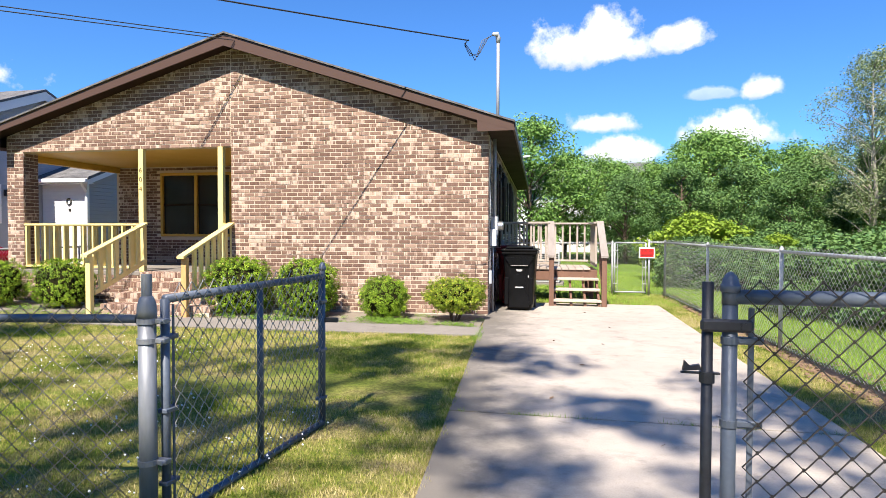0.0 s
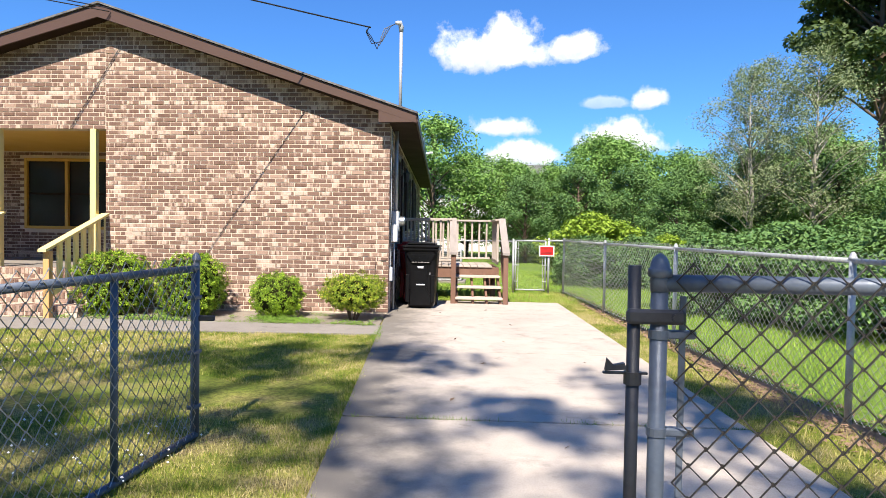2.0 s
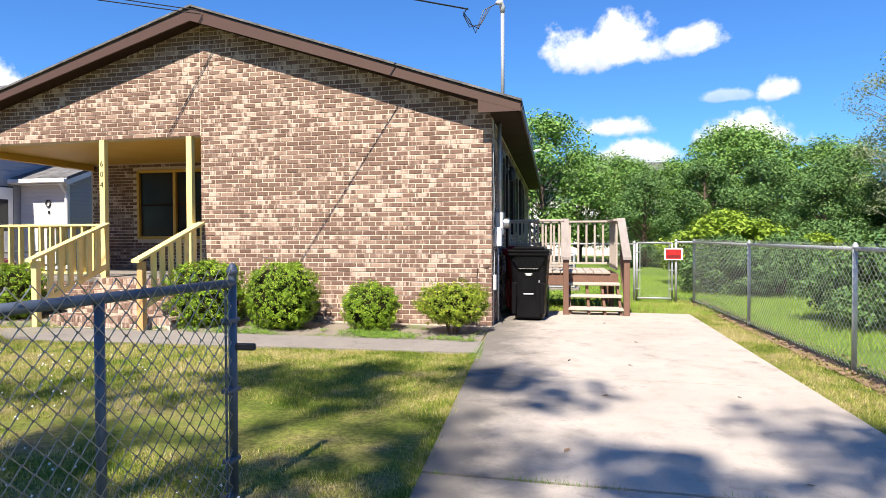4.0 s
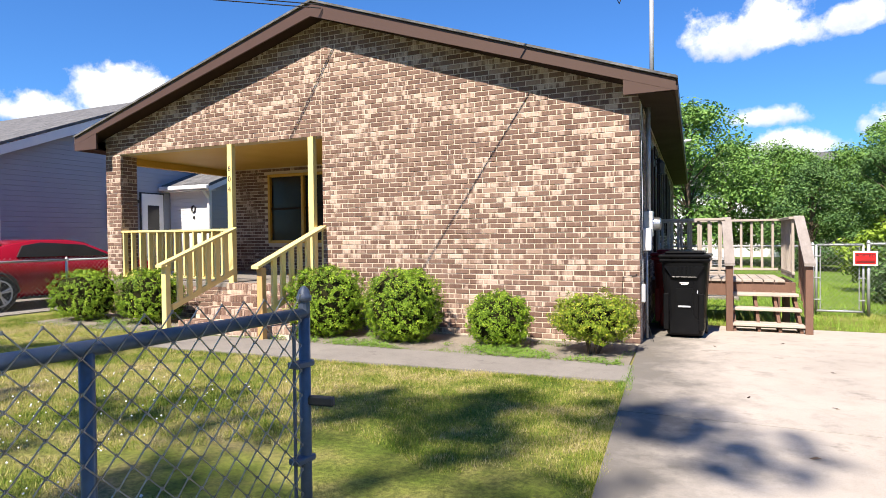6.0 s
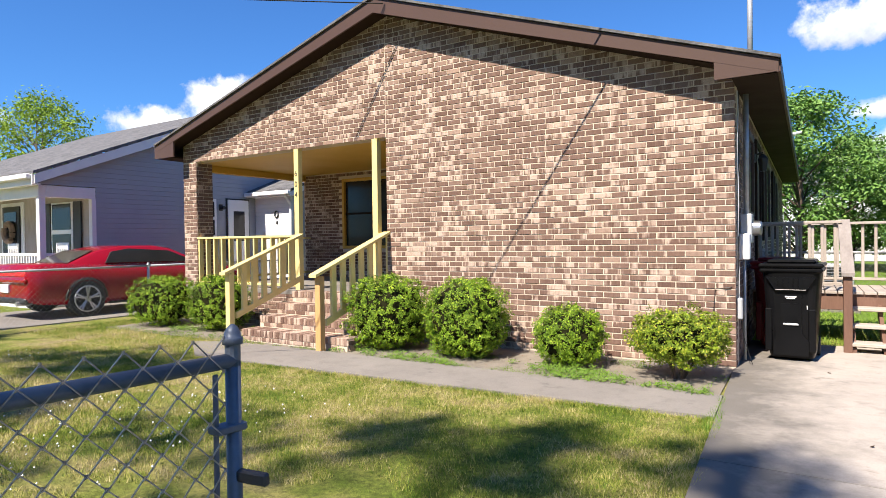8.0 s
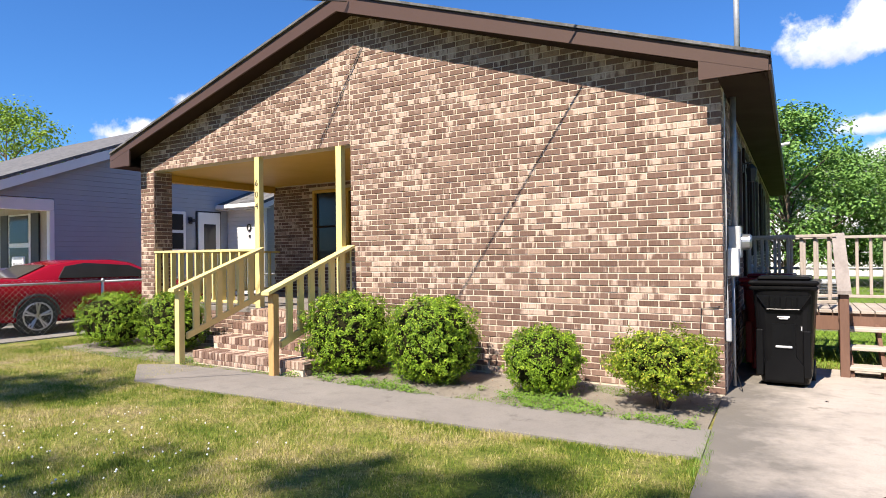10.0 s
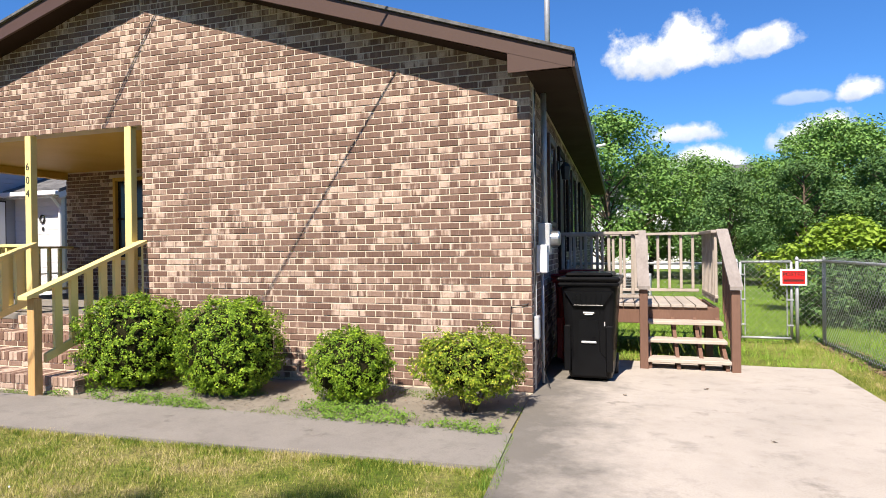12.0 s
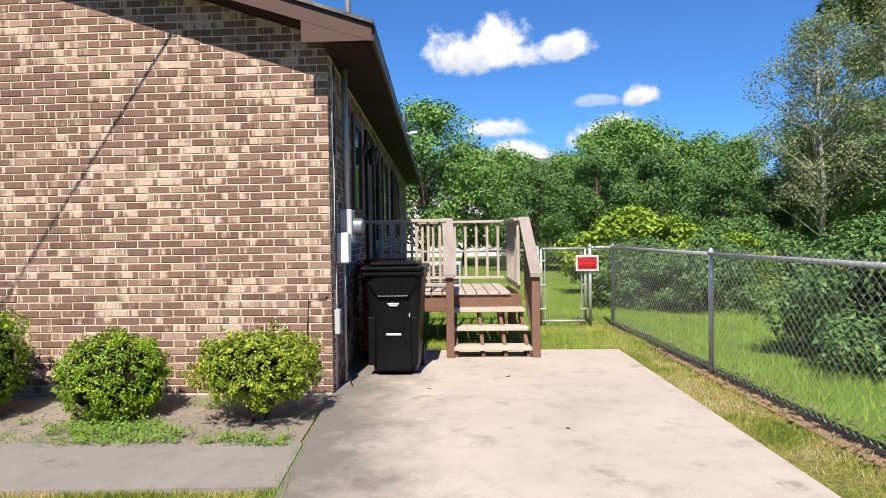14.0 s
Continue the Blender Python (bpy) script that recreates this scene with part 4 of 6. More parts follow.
def bush(x, y, rx, ry, top, mat, label, leaves, size, seed, lumpy=0.11, low=0.01, boxy=2.4, core=0.84):
    rng = np.random.default_rng(seed)
    t = thing("shrub", label, "shrub", (x, y, 0), "shrubs along the front wall")
    hz = (top - low) / 2
    body = np.array([rx, ry, hz])
    # sprigs near the skin, each a tuft of leaves, and a looser fill behind them
    tuft = 16
    n = leaves // tuft
    d = rng.normal(0, 1, (n, 3))
    d /= np.linalg.norm(d, axis=1)[:, None]
    k = (np.abs(d) ** boxy).sum(1) ** (-1 / boxy)
    bump = 1 + lumpy * np.sin(d[:, 0] * 7 + seed) * np.sin(d[:, 1] * 6 + 2 * seed) * np.sin(d[:, 2] * 8 + 1) + lumpy * 0.5 * np.sin(d[:, 0] * 17 + d[:, 2] * 13 + seed)
    depth = np.where(rng.random(n) < 0.62, 1 + 0.03 * rng.normal(0, 1, n), rng.uniform(0.55, 0.93, n))
    C = d * (k * depth * bump)[:, None] * body + np.array([0, 0, low + hz])
    P = (C[:, None, :] + rng.normal(0, 0.016, (n, tuft, 3))).reshape(-1, 3)
    D = np.repeat(d + rng.normal(0, 0.35, (n, 3)) + np.array([0, 0, 0.25]), tuft, 0)
    keep = P[:, 2] > low * 0.7 + 0.06 * rng.random(len(P))
    V, F = leaf_cloud(P[keep], D[keep], size, rng, 0.45)
    raw("foliage", V, F, mat, t)
    # the dense twiggy inside: a solid core, near black to paint inner shade
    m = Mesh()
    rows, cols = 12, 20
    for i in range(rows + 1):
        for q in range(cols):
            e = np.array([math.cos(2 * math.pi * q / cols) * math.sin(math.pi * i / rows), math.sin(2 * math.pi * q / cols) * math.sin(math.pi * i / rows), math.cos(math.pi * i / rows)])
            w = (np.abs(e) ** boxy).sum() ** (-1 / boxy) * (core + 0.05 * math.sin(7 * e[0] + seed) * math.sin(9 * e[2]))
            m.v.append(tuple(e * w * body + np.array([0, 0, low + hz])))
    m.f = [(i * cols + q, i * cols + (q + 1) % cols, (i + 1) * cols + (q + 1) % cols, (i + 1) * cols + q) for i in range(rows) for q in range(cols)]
    new("twig_core", m.data("twig_core", M["core_shade"], True)).parent = t
    for i in range(9):
        a = rng.uniform(0, 6.28)
        e = Vector((math.cos(a) * rx * 0.6, math.sin(a) * ry * 0.6, top * rng.uniform(0.5, 0.75)))
        m = Mesh().tube([(0.04 * math.cos(a), 0.04 * math.sin(a), -0.03), tuple(e * 0.5 + Vector((0.03, 0.0, 0.02))), tuple(e)], [0.014, 0.01, 0.004], 6)
        s = new("stem", m.data("stem", M["bark"]))
        s.parent = t
    return t


bush(-8.93, -0.78, 0.50, 0.44, 0.80, M["box_leaf"], "clipped rounded green boxwood shrub by the brick column", 22000, 0.0135, 1, boxy=3.2)
bush(-7.55, -0.66, 0.46, 0.40, 0.82, M["box_leaf"], "clipped rounded green boxwood shrub beside the stair railing", 22000, 0.0135, 2, boxy=3.2)
bush(-4.03, -0.72, 0.49, 0.46, 0.89, M["box_leaf"], "large clipped green boxwood shrub beside the steps", 30000, 0.0130, 3, boxy=2.8)
bush(-2.84, -0.72, 0.44, 0.43, 0.88, M["box_leaf"], "large clipped round green boxwood shrub against the brick", 30000, 0.0130, 4, boxy=2.8)
bush(-1.56, -0.68, 0.355, 0.34, 0.62, M["box_leaf"], "small clipped green boxwood shrub against the brick", 22000, 0.0118, 5, 0.14)
bush(-0.41, -0.74, 0.43, 0.38, 0.64, M["azalea_leaf"], "loose yellow-green shrub with bare lower stems at the house corner", 21000, 0.0125, 6, 0.22, 0.14, core=0.7)


def tree_mesh(name, h, crown_r, crown_z, n_clump, per, leaf, mat, seed, trunk_r, loose=1.0, lean=0.0, bark="bark"):
    """A tapered trunk with limbs and a crown of leaf clumps hung on them."""
    rng = np.random.default_rng(seed)
    t = thing(name, "", "tree")
    lean_v = Vector((lean * h, 0, 0))
    tr = Mesh().tube([(0, 0, -0.2), (0.02 * h, 0.01 * h, h * 0.35), tuple(lean_v * 0.6 + Vector((0, 0, h * 0.65))), tuple(lean_v + Vector((0, 0, h * 0.93)))], [trunk_r, trunk_r * 0.75, trunk_r * 0.45, trunk_r * 0.1], 9)
    pts, nrm = [], []
    for i in range(n_clump):
        a, u = rng.uniform(0, 2 * math.pi), rng.random()
        z = crown_z + (h - crown_z) * (i + rng.random()) / n_clump
        f = (z - crown_z) / (h - crown_z)
        rad = crown_r * math.sin(math.pi * min(1, 0.18 + 0.80 * f)) ** 0.7 * rng.uniform(0.35, 1.05)
        c = Vector((math.cos(a) * rad, math.sin(a) * rad, z)) + lean_v * f
        root = Vector((0, 0, max(crown_z * 0.6, z - rad * 0.8))) + lean_v * f * 0.5
        if i % 2 == 0:
            mid = root.lerp(c, 0.5) + Vector((0, 0, 0.06 * rad))
            tr.tube([tuple(root), tuple(mid), tuple(c)], [trunk_r * 0.3, trunk_r * 0.18, 0.01], 5, False)
        s = crown_r * rng.uniform(0.2, 0.36) * loose
        g = rng.normal(0, 1, (per, 3))
        g /= np.linalg.norm(g, axis=1)[:, None]
        q = g * (rng.random((per, 1)) ** 0.45) * np.array([s, s, s * 0.62])
        pts.append(q + np.array(c))
        nrm.append(g * 0.6 + np.array([0, 0, 0.7]))
    part("trunk", tr, M[bark], t, smooth=True)
    V, F = leaf_cloud(np.concatenate(pts), np.concatenate(nrm), leaf, rng, 0.5)
    raw("crown", V, F, mat, t)
    return t


protos = {
    "broad": tree_mesh("tree", 7.0, 3.0, 1.2, 78, 220, 0.082, M["tree_leaf"], 11, 0.16),
    "dark": tree_mesh("tree", 6.5, 2.8, 0.6, 75, 230, 0.085, M["dark_leaf"], 12, 0.15),
    "tall": tree_mesh("tree", 10.5, 2.6, 3.0, 110, 130, 0.055, M["grey_leaf"], 13, 0.12, 0.95, 0.0, "pale_bark"),
    "pine": tree_mesh("tree", 19.0, 4.0, 9.0, 90, 260, 0.17, M["pine_leaf"], 14, 0.32, 0.85),
    "scrub": tree_mesh("shrub", 2.4, 1.7, 0.1, 40, 190, 0.075, M["light_leaf"], 15, 0.06),
    "hedge": tree_mesh("shrub", 1.6, 1.5, 0.05, 80, 260, 0.047, M["dark_leaf"], 16, 0.06),
    "sparse": tree_mesh("tree", 10.0, 3.6, 3.0, 80, 90, 0.09, M["light_leaf"], 17, 0.13, 0.9),
    "shade": tree_mesh("tree", 20.5, 2.9, 14.8, 26, 80, 0.12, M["tree_leaf"], 18, 0.26, 0.72),
}
used = set()


def plant(kind, x, y, s, turn, label, category="tree"):
    m = pose(x, y, 0, 0, 0, turn)
    if kind not in used:
        used.add(kind)
        ob = protos[kind]
        ob.matrix_basis = m
    else:
        ob = copy_thing(protos[kind], m)
    ob.scale = (s, s, s)
    return tagged(ob, label, category)


rt = random.Random(5)
G_TREE = "dense green broadleaf tree in the wooded edge behind the fence"
for x, y, s in ((-4.0, 23, 0.98), (-1.0, 21, 0.96), (0.6, 25, 0.79), (2.6, 22, 0.70), (5.0, 23, 0.68), (7.2, 21, 0.83), (9.0, 23.5, 0.86), (11.4, 20, 0.69), (13.6, 19, 0.72), (15.6, 16, 0.72), (17, 12, 0.7), (4.0, 29, 0.74), (8.4, 30, 1.0), (13, 28, 0.86), (18, 23, 0.95), (18, 7, 0.7), (17, 2, 0.7), (17.5, -3, 0.7)):
    plant("broad", x, y, s, rt.uniform(0, 360), G_TREE)
for x, y, s in ((3.4, 18.5, 0.58), (5.6, 18, 0.62), (7.8, 17.5, 0.62), (9.8, 16.5, 0.62), (11.8, 14.5, 0.64), (13.2, 12, 0.62), (14.0, 8.5, 0.6), (8.6, 14, 0.5), (13.5, 4.0, 0.55)):
    plant("dark", x, y, s, rt.uniform(0, 360), "dark green understorey tree at the edge of the woods")
for x, y, s in ((10.4, 12.2, 0.66), (12.2, 11.4, 0.70), (11.6, 13.6, 0.72)):
    plant("tall", x, y, s, rt.uniform(0, 360), "tall open-crowned tree with pale trunks")
for x, y, s in ((22.4, 25.4, 1.0), (26.5, 22, 1.0), (25.5, 28, 1.0)):
    plant("pine", x, y, s, rt.uniform(0, 360), "tall dark pine rising behind the woods")
for x, y, s in ((4.6, 8.9, 0.76), (5.5, 8.6, 0.66), (6.6, 8.0, 0.52)):
    plant("scrub", x, y, s, rt.uniform(0, 360), "bright yellow-green shrub behind the fence", "shrub")
for x, y, s in ((4.3, 6.6, 0.72), (5.3, 6.0, 0.72), (5.6, 1.2, 0.78), (6.3, 0.2, 0.85), (6.9, -1.2, 0.85), (7.2, 2.2, 0.9), (7.6, -2.8, 0.95), (8.4, -4.6, 1.0), (8.6, 4.6, 0.8), (9.6, 8.2, 0.95), (7.6, 10.4, 0.95), (10.4, 2.0, 1.0), (10.8, 6.2, 1.0)):
    plant("hedge", x, y, s, rt.uniform(0, 360), "dark green shrub on the far side of the fence", "shrub")
for x, y, s in ((-28.5, 6, 0.75), (-31.5, 7.6, 0.85)):
    plant("sparse", x, y, s, rt.uniform(0, 360), "thin spring tree with small pale leaves behind the neighbouring roof")
for x, y, s in ((-11.0, -20.0, 1.0), (-7.4, -19.8, 1.0), (-1.9, -20.0, 1.02), (2.5, -20.5, 0.95)):
    plant("shade", x, y, s, rt.uniform(0, 360), "tall street tree that shades the front lawn")
# unseen row behind the camera, added to cut low sky light on the walls
for k in range(9):
    plant("broad", -36 + 9 * k + rt.uniform(-1.5, 1.5), -37 + rt.uniform(-2, 2), rt.uniform(1.7, 2.1), rt.uniform(0, 360), "unseen leafy tree added across the street to block low sky light")


# ---- grass ----
def grass(name, count, x0, x1, y0, y1, h, seed, keep, mat="grass_blade", label="short mown green and straw grass blades"):
    rng = np.random.default_rng(seed)
    x, y = rng.uniform(x0, x1, count), rng.uniform(y0, y1, count)
    patch = np.sin(x * 2.1 + seed) * np.sin(y * 1.7 + 1) + 0.6 * np.sin(x * 5.3 + y * 3.1)
    patch = patch + 0.7 * np.sin(x * 11 + 3 * np.sin(y * 4)) * np.sin(y * 13 + x * 3)
    ok = keep(x, y) & (rng.random(count) < 0.6 + 0.3 * patch)
    x, y = x[ok], y[ok]
    n = len(x)
    a, l = rng.uniform(0, 6.283, n), h * rng.uniform(0.5, 1.35, n)
    b, lean = rng.uniform(0.0018, 0.0040, n), rng.uniform(0.2, 0.8, n) * l
    g = rng.uniform(0, 6.283, n)
    P = np.stack([x, y, np.full(n, -0.026)], 1)
    S = np.stack([np.cos(a) * b, np.sin(a) * b, np.zeros(n)], 1)
    T = np.stack([np.cos(g) * lean, np.sin(g) * lean, l], 1)
    V = np.stack([P - S, P + S, P + T], 1).reshape(-1, 3)
    ob = raw(name, V, np.arange(3 * n).reshape(n, 3), M[mat])
    return tagged(ob, label, "grass", kind="stuff")


bare = lambda x, y: np.exp(-((x + 0.9) / 1.0) ** 2 - ((y + 5.0) / 0.55) ** 2) + 0.5 * np.exp(-((x + 2.2) / 0.7) ** 2 - ((y + 5.3) / 0.3) ** 2) + 0.28 * np.sin(x * 5.1 + 2 * np.sin(y * 3)) * np.sin(y * 4.3 + x)
grass("lawn_grass", 470000, -8.5, 0.7, -8.8, -2.06, 0.028, 1, lambda x, y: (y < walk_front(x)) & (x < 0.06 - 0.095 * (y + 1)) & (bare(x, y) < 0.34))
grass("lawn_grass", 110000, 2.6, 4.4, -8, 4.5, 0.034, 2, lambda x, y: (x > 3.09 - 0.05 * (y + 2.1)) & (x < 3.50 - 0.085 * (y - 0.82) + 0.12 * np.sin(y * 5) * np.sin(y * 2.3)))
grass("bed_weeds", 90000, -9.3, 0.0, -1.42, -0.1, 0.034, 3, lambda x, y: (np.sin(x * 3.7) + np.sin(y * 9 + x * 2) + 0.6 * np.sin(x * 13) * np.sin(y * 11) > 0.85) | (y < -1.22 - 0.16 * np.sin(x * 4.3) + 0.1 * np.sin(x * 17)), "weed", "low green weeds in the flower bed")
grass("lawn_grass", 52000, -6.0, 0.16, -2.56, -2.03, 0.036, 7, lambda x, y: (np.abs(y - walk_front(x) + 0.06) < 0.065 + 0.02 * np.sin(x * 9)) & (x < 0.06 - 0.095 * (y + 1)))
grass("lawn_grass", 70000, -0.2, 0.85, -9, -2.1, 0.038, 9, lambda x, y: np.abs(x - 0.04 + 0.095 * (y + 1)) < 0.05 + 0.03 * np.sin(y * 7))
grass("joint_grass", 1300, 0.45, 3.25, -5.582, -5.548, 0.045, 10, lambda x, y: np.sin(x * 6) > -0.5, "weed", "weeds growing in the driveway joint")
grass("joint_grass", 2600, 0.02, 0.3, -2.4, -1.35, 0.05, 12, lambda x, y: np.abs(x - 0.125 + 0.095 * (y + 1.6)) < np.where(y < -1.85, 0.055, 0.018), "weed", "weeds growing between the walk and the driveway")
grass("yard_grass", 60000, -0.3, 4.0, 2.08, 12, 0.07, 4, lambda x, y: x > -9, "yard_blade", "longer green yard grass")
grass("yard_grass", 140000, 3.7, 10, -6, 12, 0.09, 5, lambda x, y: x > 3.75 - 0.085 * (y - 0.82), "yard_blade", "longer green yard grass")
grass("yard_grass", 50000, -10.2, -5.7, -2.4, 0.5, 0.045, 6, lambda x, y: (y < -1.3) | (x < -9.5))


def weed_patch(count, x0, x1, y0, y1, seed, keep):
    """Low broad-leaved weeds in loose mats."""
    rng = np.random.default_rng(seed)
    c = np.stack([rng.uniform(x0, x1, count), rng.uniform(y0, y1, count)], 1)
    c = c[keep(c[:, 0], c[:, 1])]
    h = rng.uniform(0.01, 0.07, len(c)) * rng.uniform(0.4, 1, len(c))
    P = np.repeat(np.column_stack([c, h - 0.01]), 9, 0) + rng.normal(0, 1, (9 * len(c), 3)) * np.array([0.02, 0.02, 0.012])
    V, F = leaf_cloud(P, np.tile([0.0, -0.15, 1], (len(P), 1)), 0.0105, rng, 0.5)
    return tagged(raw("bed_weeds", V, F, M["weed"]), "low broad-leaved green weeds in the flower bed", "weeds", kind="stuff")


mat_noise = lambda x, y: np.sin(x * 3.7 + 0.4) + np.sin(y * 8 + x * 2) + 0.7 * np.sin(x * 12.3) * np.sin(y * 10 + 1) + 0.4 * np.sin(x * 31) * np.sin(y * 27)
weed_patch(3400, -4.5, -0.02, -1.4, -0.5, 31, lambda x, y: mat_noise(x, y) - 1.6 * (y + 1.15) > 0.15)
weed_patch(1800, -9.4, -4.2, -1.4, -0.2, 32, lambda x, y: mat_noise(x, y) > 0.7)


def clover(count, x0, x1, y0, y1, seed):
    """Small white flower heads scattered in the lawn."""
    rng = np.random.default_rng(seed)
    V, F = [], []
    for i in range(count):
        cx_, cy_ = rng.uniform(x0, x1), rng.uniform(y0, y1)
        if np.sin(cx_ * 1.3) * np.sin(cy_ * 1.1) < 0.0:
            continue
        r, z = rng.uniform(0.006, 0.011), rng.uniform(0.02, 0.05)
        o = len(V)
        V += [(cx_ - r, cy_, z), (cx_, cy_ - r, z), (cx_ + r, cy_, z), (cx_, cy_ + r, z), (cx_, cy_, z + r), (cx_, cy_, z - r)]
        F += [(o, o + 1, o + 4), (o + 1, o + 2, o + 4), (o + 2, o + 3, o + 4), (o + 3, o, o + 4), (o + 1, o, o + 5), (o + 2, o + 1, o + 5), (o + 3, o + 2, o + 5), (o, o + 3, o + 5)]
    return tagged(raw("clover_flowers", V, F, M["white"]), "small white clover flowers in the lawn", "flowers", kind="stuff")


clover(900, -8, -0.2, -8.4, -3.2, 8)


def litter(name, count, area, mat, size, seed, label, keep):
    """Fallen leaves and bits lying flat."""
    rng = np.random.default_rng(seed)
    x, y = rng.uniform(area[0], area[1], count), rng.uniform(area[2], area[3], count)
    ok = keep(x, y)
    P = np.stack([x[ok], y[ok], np.full(ok.sum(), 0.006)], 1)
    V, F = leaf_cloud(P, np.tile([0.0, 0, 1], (len(P), 1)), size, rng, 0.25)
    return tagged(raw(name, V, F, mat), label, "leaf litter", kind="stuff")


litter("fallen_leaves", 9000, (2.9, 4.7, -8.5, 4.2), M["mulch"], 0.022, 21, "dry brown fallen leaves under the fence", lambda x, y: np.abs(x - (3.55 - 0.085 * (y - 0.82))) < 0.2 + 0.045 * np.maximum(0, -y) * (0.6 + 0.4 * np.sin(y * 3.1)))
litter("soil_crumbs", 5000, (-9.4, -0.05, -1.39, -0.02), M["soil"], 0.012, 23, "grey soil crumbs and bits of dry leaf in the bed", lambda x, y: x < -0.05)
litter("fallen_leaves", 700, (-9.4, -0.05, -1.39, -0.02), M["mulch"], 0.012, 24, "bits of dry brown leaf on the bed", lambda x, y: x < -0.05)
litter("fallen_leaves", 14, (0.3, 2.9, -7, 2.0), M["mulch"], 0.03, 22, "a few dry leaves on the driveway", lambda x, y: x > 0.3 - 0.08 * y)


# ---- neighbouring house ----
def neighbour_house():
    X, Y0, Y1 = -14.0, 0.80, 10.6
    mid, eave, peak = 5.4, 2.95, 5.35
    FRONT = -0.52
    t = thing("neighbour_house", "grey-blue clapboard house with a white-trimmed front porch", "house", (-18, 5, 0))
    slope = (peak - eave) / (mid - FRONT)
    # clapboards on the gable end
    z = 0.0
    k = 0
    while z < peak - 0.1:
        y0, y1 = Y0, Y1
        if z > 2.7:
            y0 = FRONT + 0.1
        if z > 3.05:
            y0 = max(y0, FRONT + (z - 2.95) / slope + 0.1)
            y1 = min(y1, 2 * mid - FRONT - (z - 2.95) / slope - 0.1)
        if y1 - y0 > 0.1:
            m = Mesh().prism([(X - 0.12, z), (X + 0.014, z), (X, z + 0.118), (X - 0.12, z + 0.118)], 1, y0, y1)
            part("clapboard", m, M["siding"], t)
        z += 0.119
    # the wood tone here puts the porch's shade into the wall colour
    part("wall", Mesh().box(X - 9, 0.8, 0, X - 0.13, 0.95, 3.0), M["deck_grey"], t, "porch wall darkened to tan for the porch shade")
    part("wall", Mesh().box(X - 9, Y1 - 0.15, 0, X - 0.13, Y1, 3.0), M["siding"], t)
    part("wall", Mesh().box(X - 0.13, Y0, 0, X - 0.121, Y1, 2.95), M["siding"], t)
    for s, ya in ((1, FRONT), (-1, 2 * mid - FRONT)):
        o = [(ya - s * 0.15, eave - 0.02), (mid, peak + 0.04), (mid, peak + 0.1), (ya - s * 0.15, eave + 0.04)]
        part("roof", Mesh().prism(o, 0, X - 9.2, X + 0.3), M["shingle"], t, "grey asphalt shingle roof slope")
        o = [(ya - s * 0.12, eave - 0.23), (mid, peak - 0.22), (mid, peak + 0.03), (ya - s * 0.12, eave - 0.03)]
        part("fascia", Mesh().prism(o, 0, X + 0.26, X + 0.29), M["white"], t, "white rake board")
    part("gutter", Mesh().box(X - 9.2, FRONT - 0.262, eave - 0.13, X + 0.2, FRONT - 0.152, eave - 0.015, 0.02), M["white"], t)
    part("fascia", Mesh().box(X - 9.2, FRONT - 0.15, 2.70, X + 0.25, FRONT - 0.12, eave - 0.022), M["white"], t)
    part("soffit", Mesh().box(X - 9.2, FRONT - 0.119, 2.70, X + 0.25, FRONT + 0.018, 2.729), M["white"], t)
    # front porch: beam, deck, corner post, rails at the front and the open end
    part("porch_beam", Mesh().box(X - 9.1, -0.45, 2.46, X + 0.01, -0.29, 2.72, 0.01), M["white"], t)
    part("porch_beam", Mesh().box(X - 0.13, -0.289, 2.46, X + 0.01, 0.80, 2.72, 0.01), M["white"], t)
    part("porch_floor", Mesh().box(X - 9.1, -0.5, 0.2, X, 0.80, 0.35, 0.01), M["white"], t)
    part("porch_ceiling", Mesh().box(X - 9, -0.5, 2.73, X - 0.13, 0.80, 2.76), M["white"], t)
    part("wall", Mesh().box(X - 9.1, 0.8, 0, X - 9.0, Y1, 3.0), M["siding"], t)
    part("porch_skirt", Mesh().box(X - 9.1, -0.45, -0.05, X, 0.80, 0.199), M["siding_lit"], t)
    part("corner_trim", Mesh().box(X - 0.12, 0.70, 0.351, X + 0.022, 0.80, 2.459, 0.006), M["white"], t)
    for x in (X - 0.07, X - 2.85, X - 5.8):
        part("column", Mesh().box(x - 0.07, -0.44, 0.351, x + 0.07, -0.30, 2.459, 0.01), M["white"], t)
    part("rail", Mesh().box(X - 9.1, -0.40, 1.15, X - 0.15, -0.34, 1.21, 0.006), M["white"], t)
    for i in range(60):
        x = X - 0.25 - i * 0.13
        part("baluster", Mesh().box(x, -0.39, 0.352, x + 0.04, -0.35, 1.149, 0.003), M["white"], t)
    part("rail", Mesh().box(X - 0.1, -0.299, 1.15, X - 0.04, 0.70, 1.21, 0.006), M["white"], t)
    for i in range(8):
        y = -0.22 + i * 0.115
        part("baluster", Mesh().box(X - 0.09, y, 0.352, X - 0.05, y + 0.04, 1.149, 0.003), M["white"], t)
    x0, x1, z0, z1 = -2.05, -1.0, 0.95, 2.45
    w = part("window", Mesh().box(X + x0, 0.755, z0, X + x1, 0.799, z1, 0.008), M["white"], t)
    for k in range(2):
        part("pane", Mesh().box(X + x0 + 0.07, 0.745, z0 + 0.07 + k * (z1 - z0) / 2, X + x1 - 0.07, 0.754, z0 + (k + 1) * (z1 - z0) / 2 - 0.04), M["glass"], w)
    for x in (x0 - 0.40, x1 + 0.04):
        part("shutter", Mesh().box(X + x, 0.75, z0, X + x + 0.36, 0.79, z1, 0.008), M["black"], t, "black window shutter")
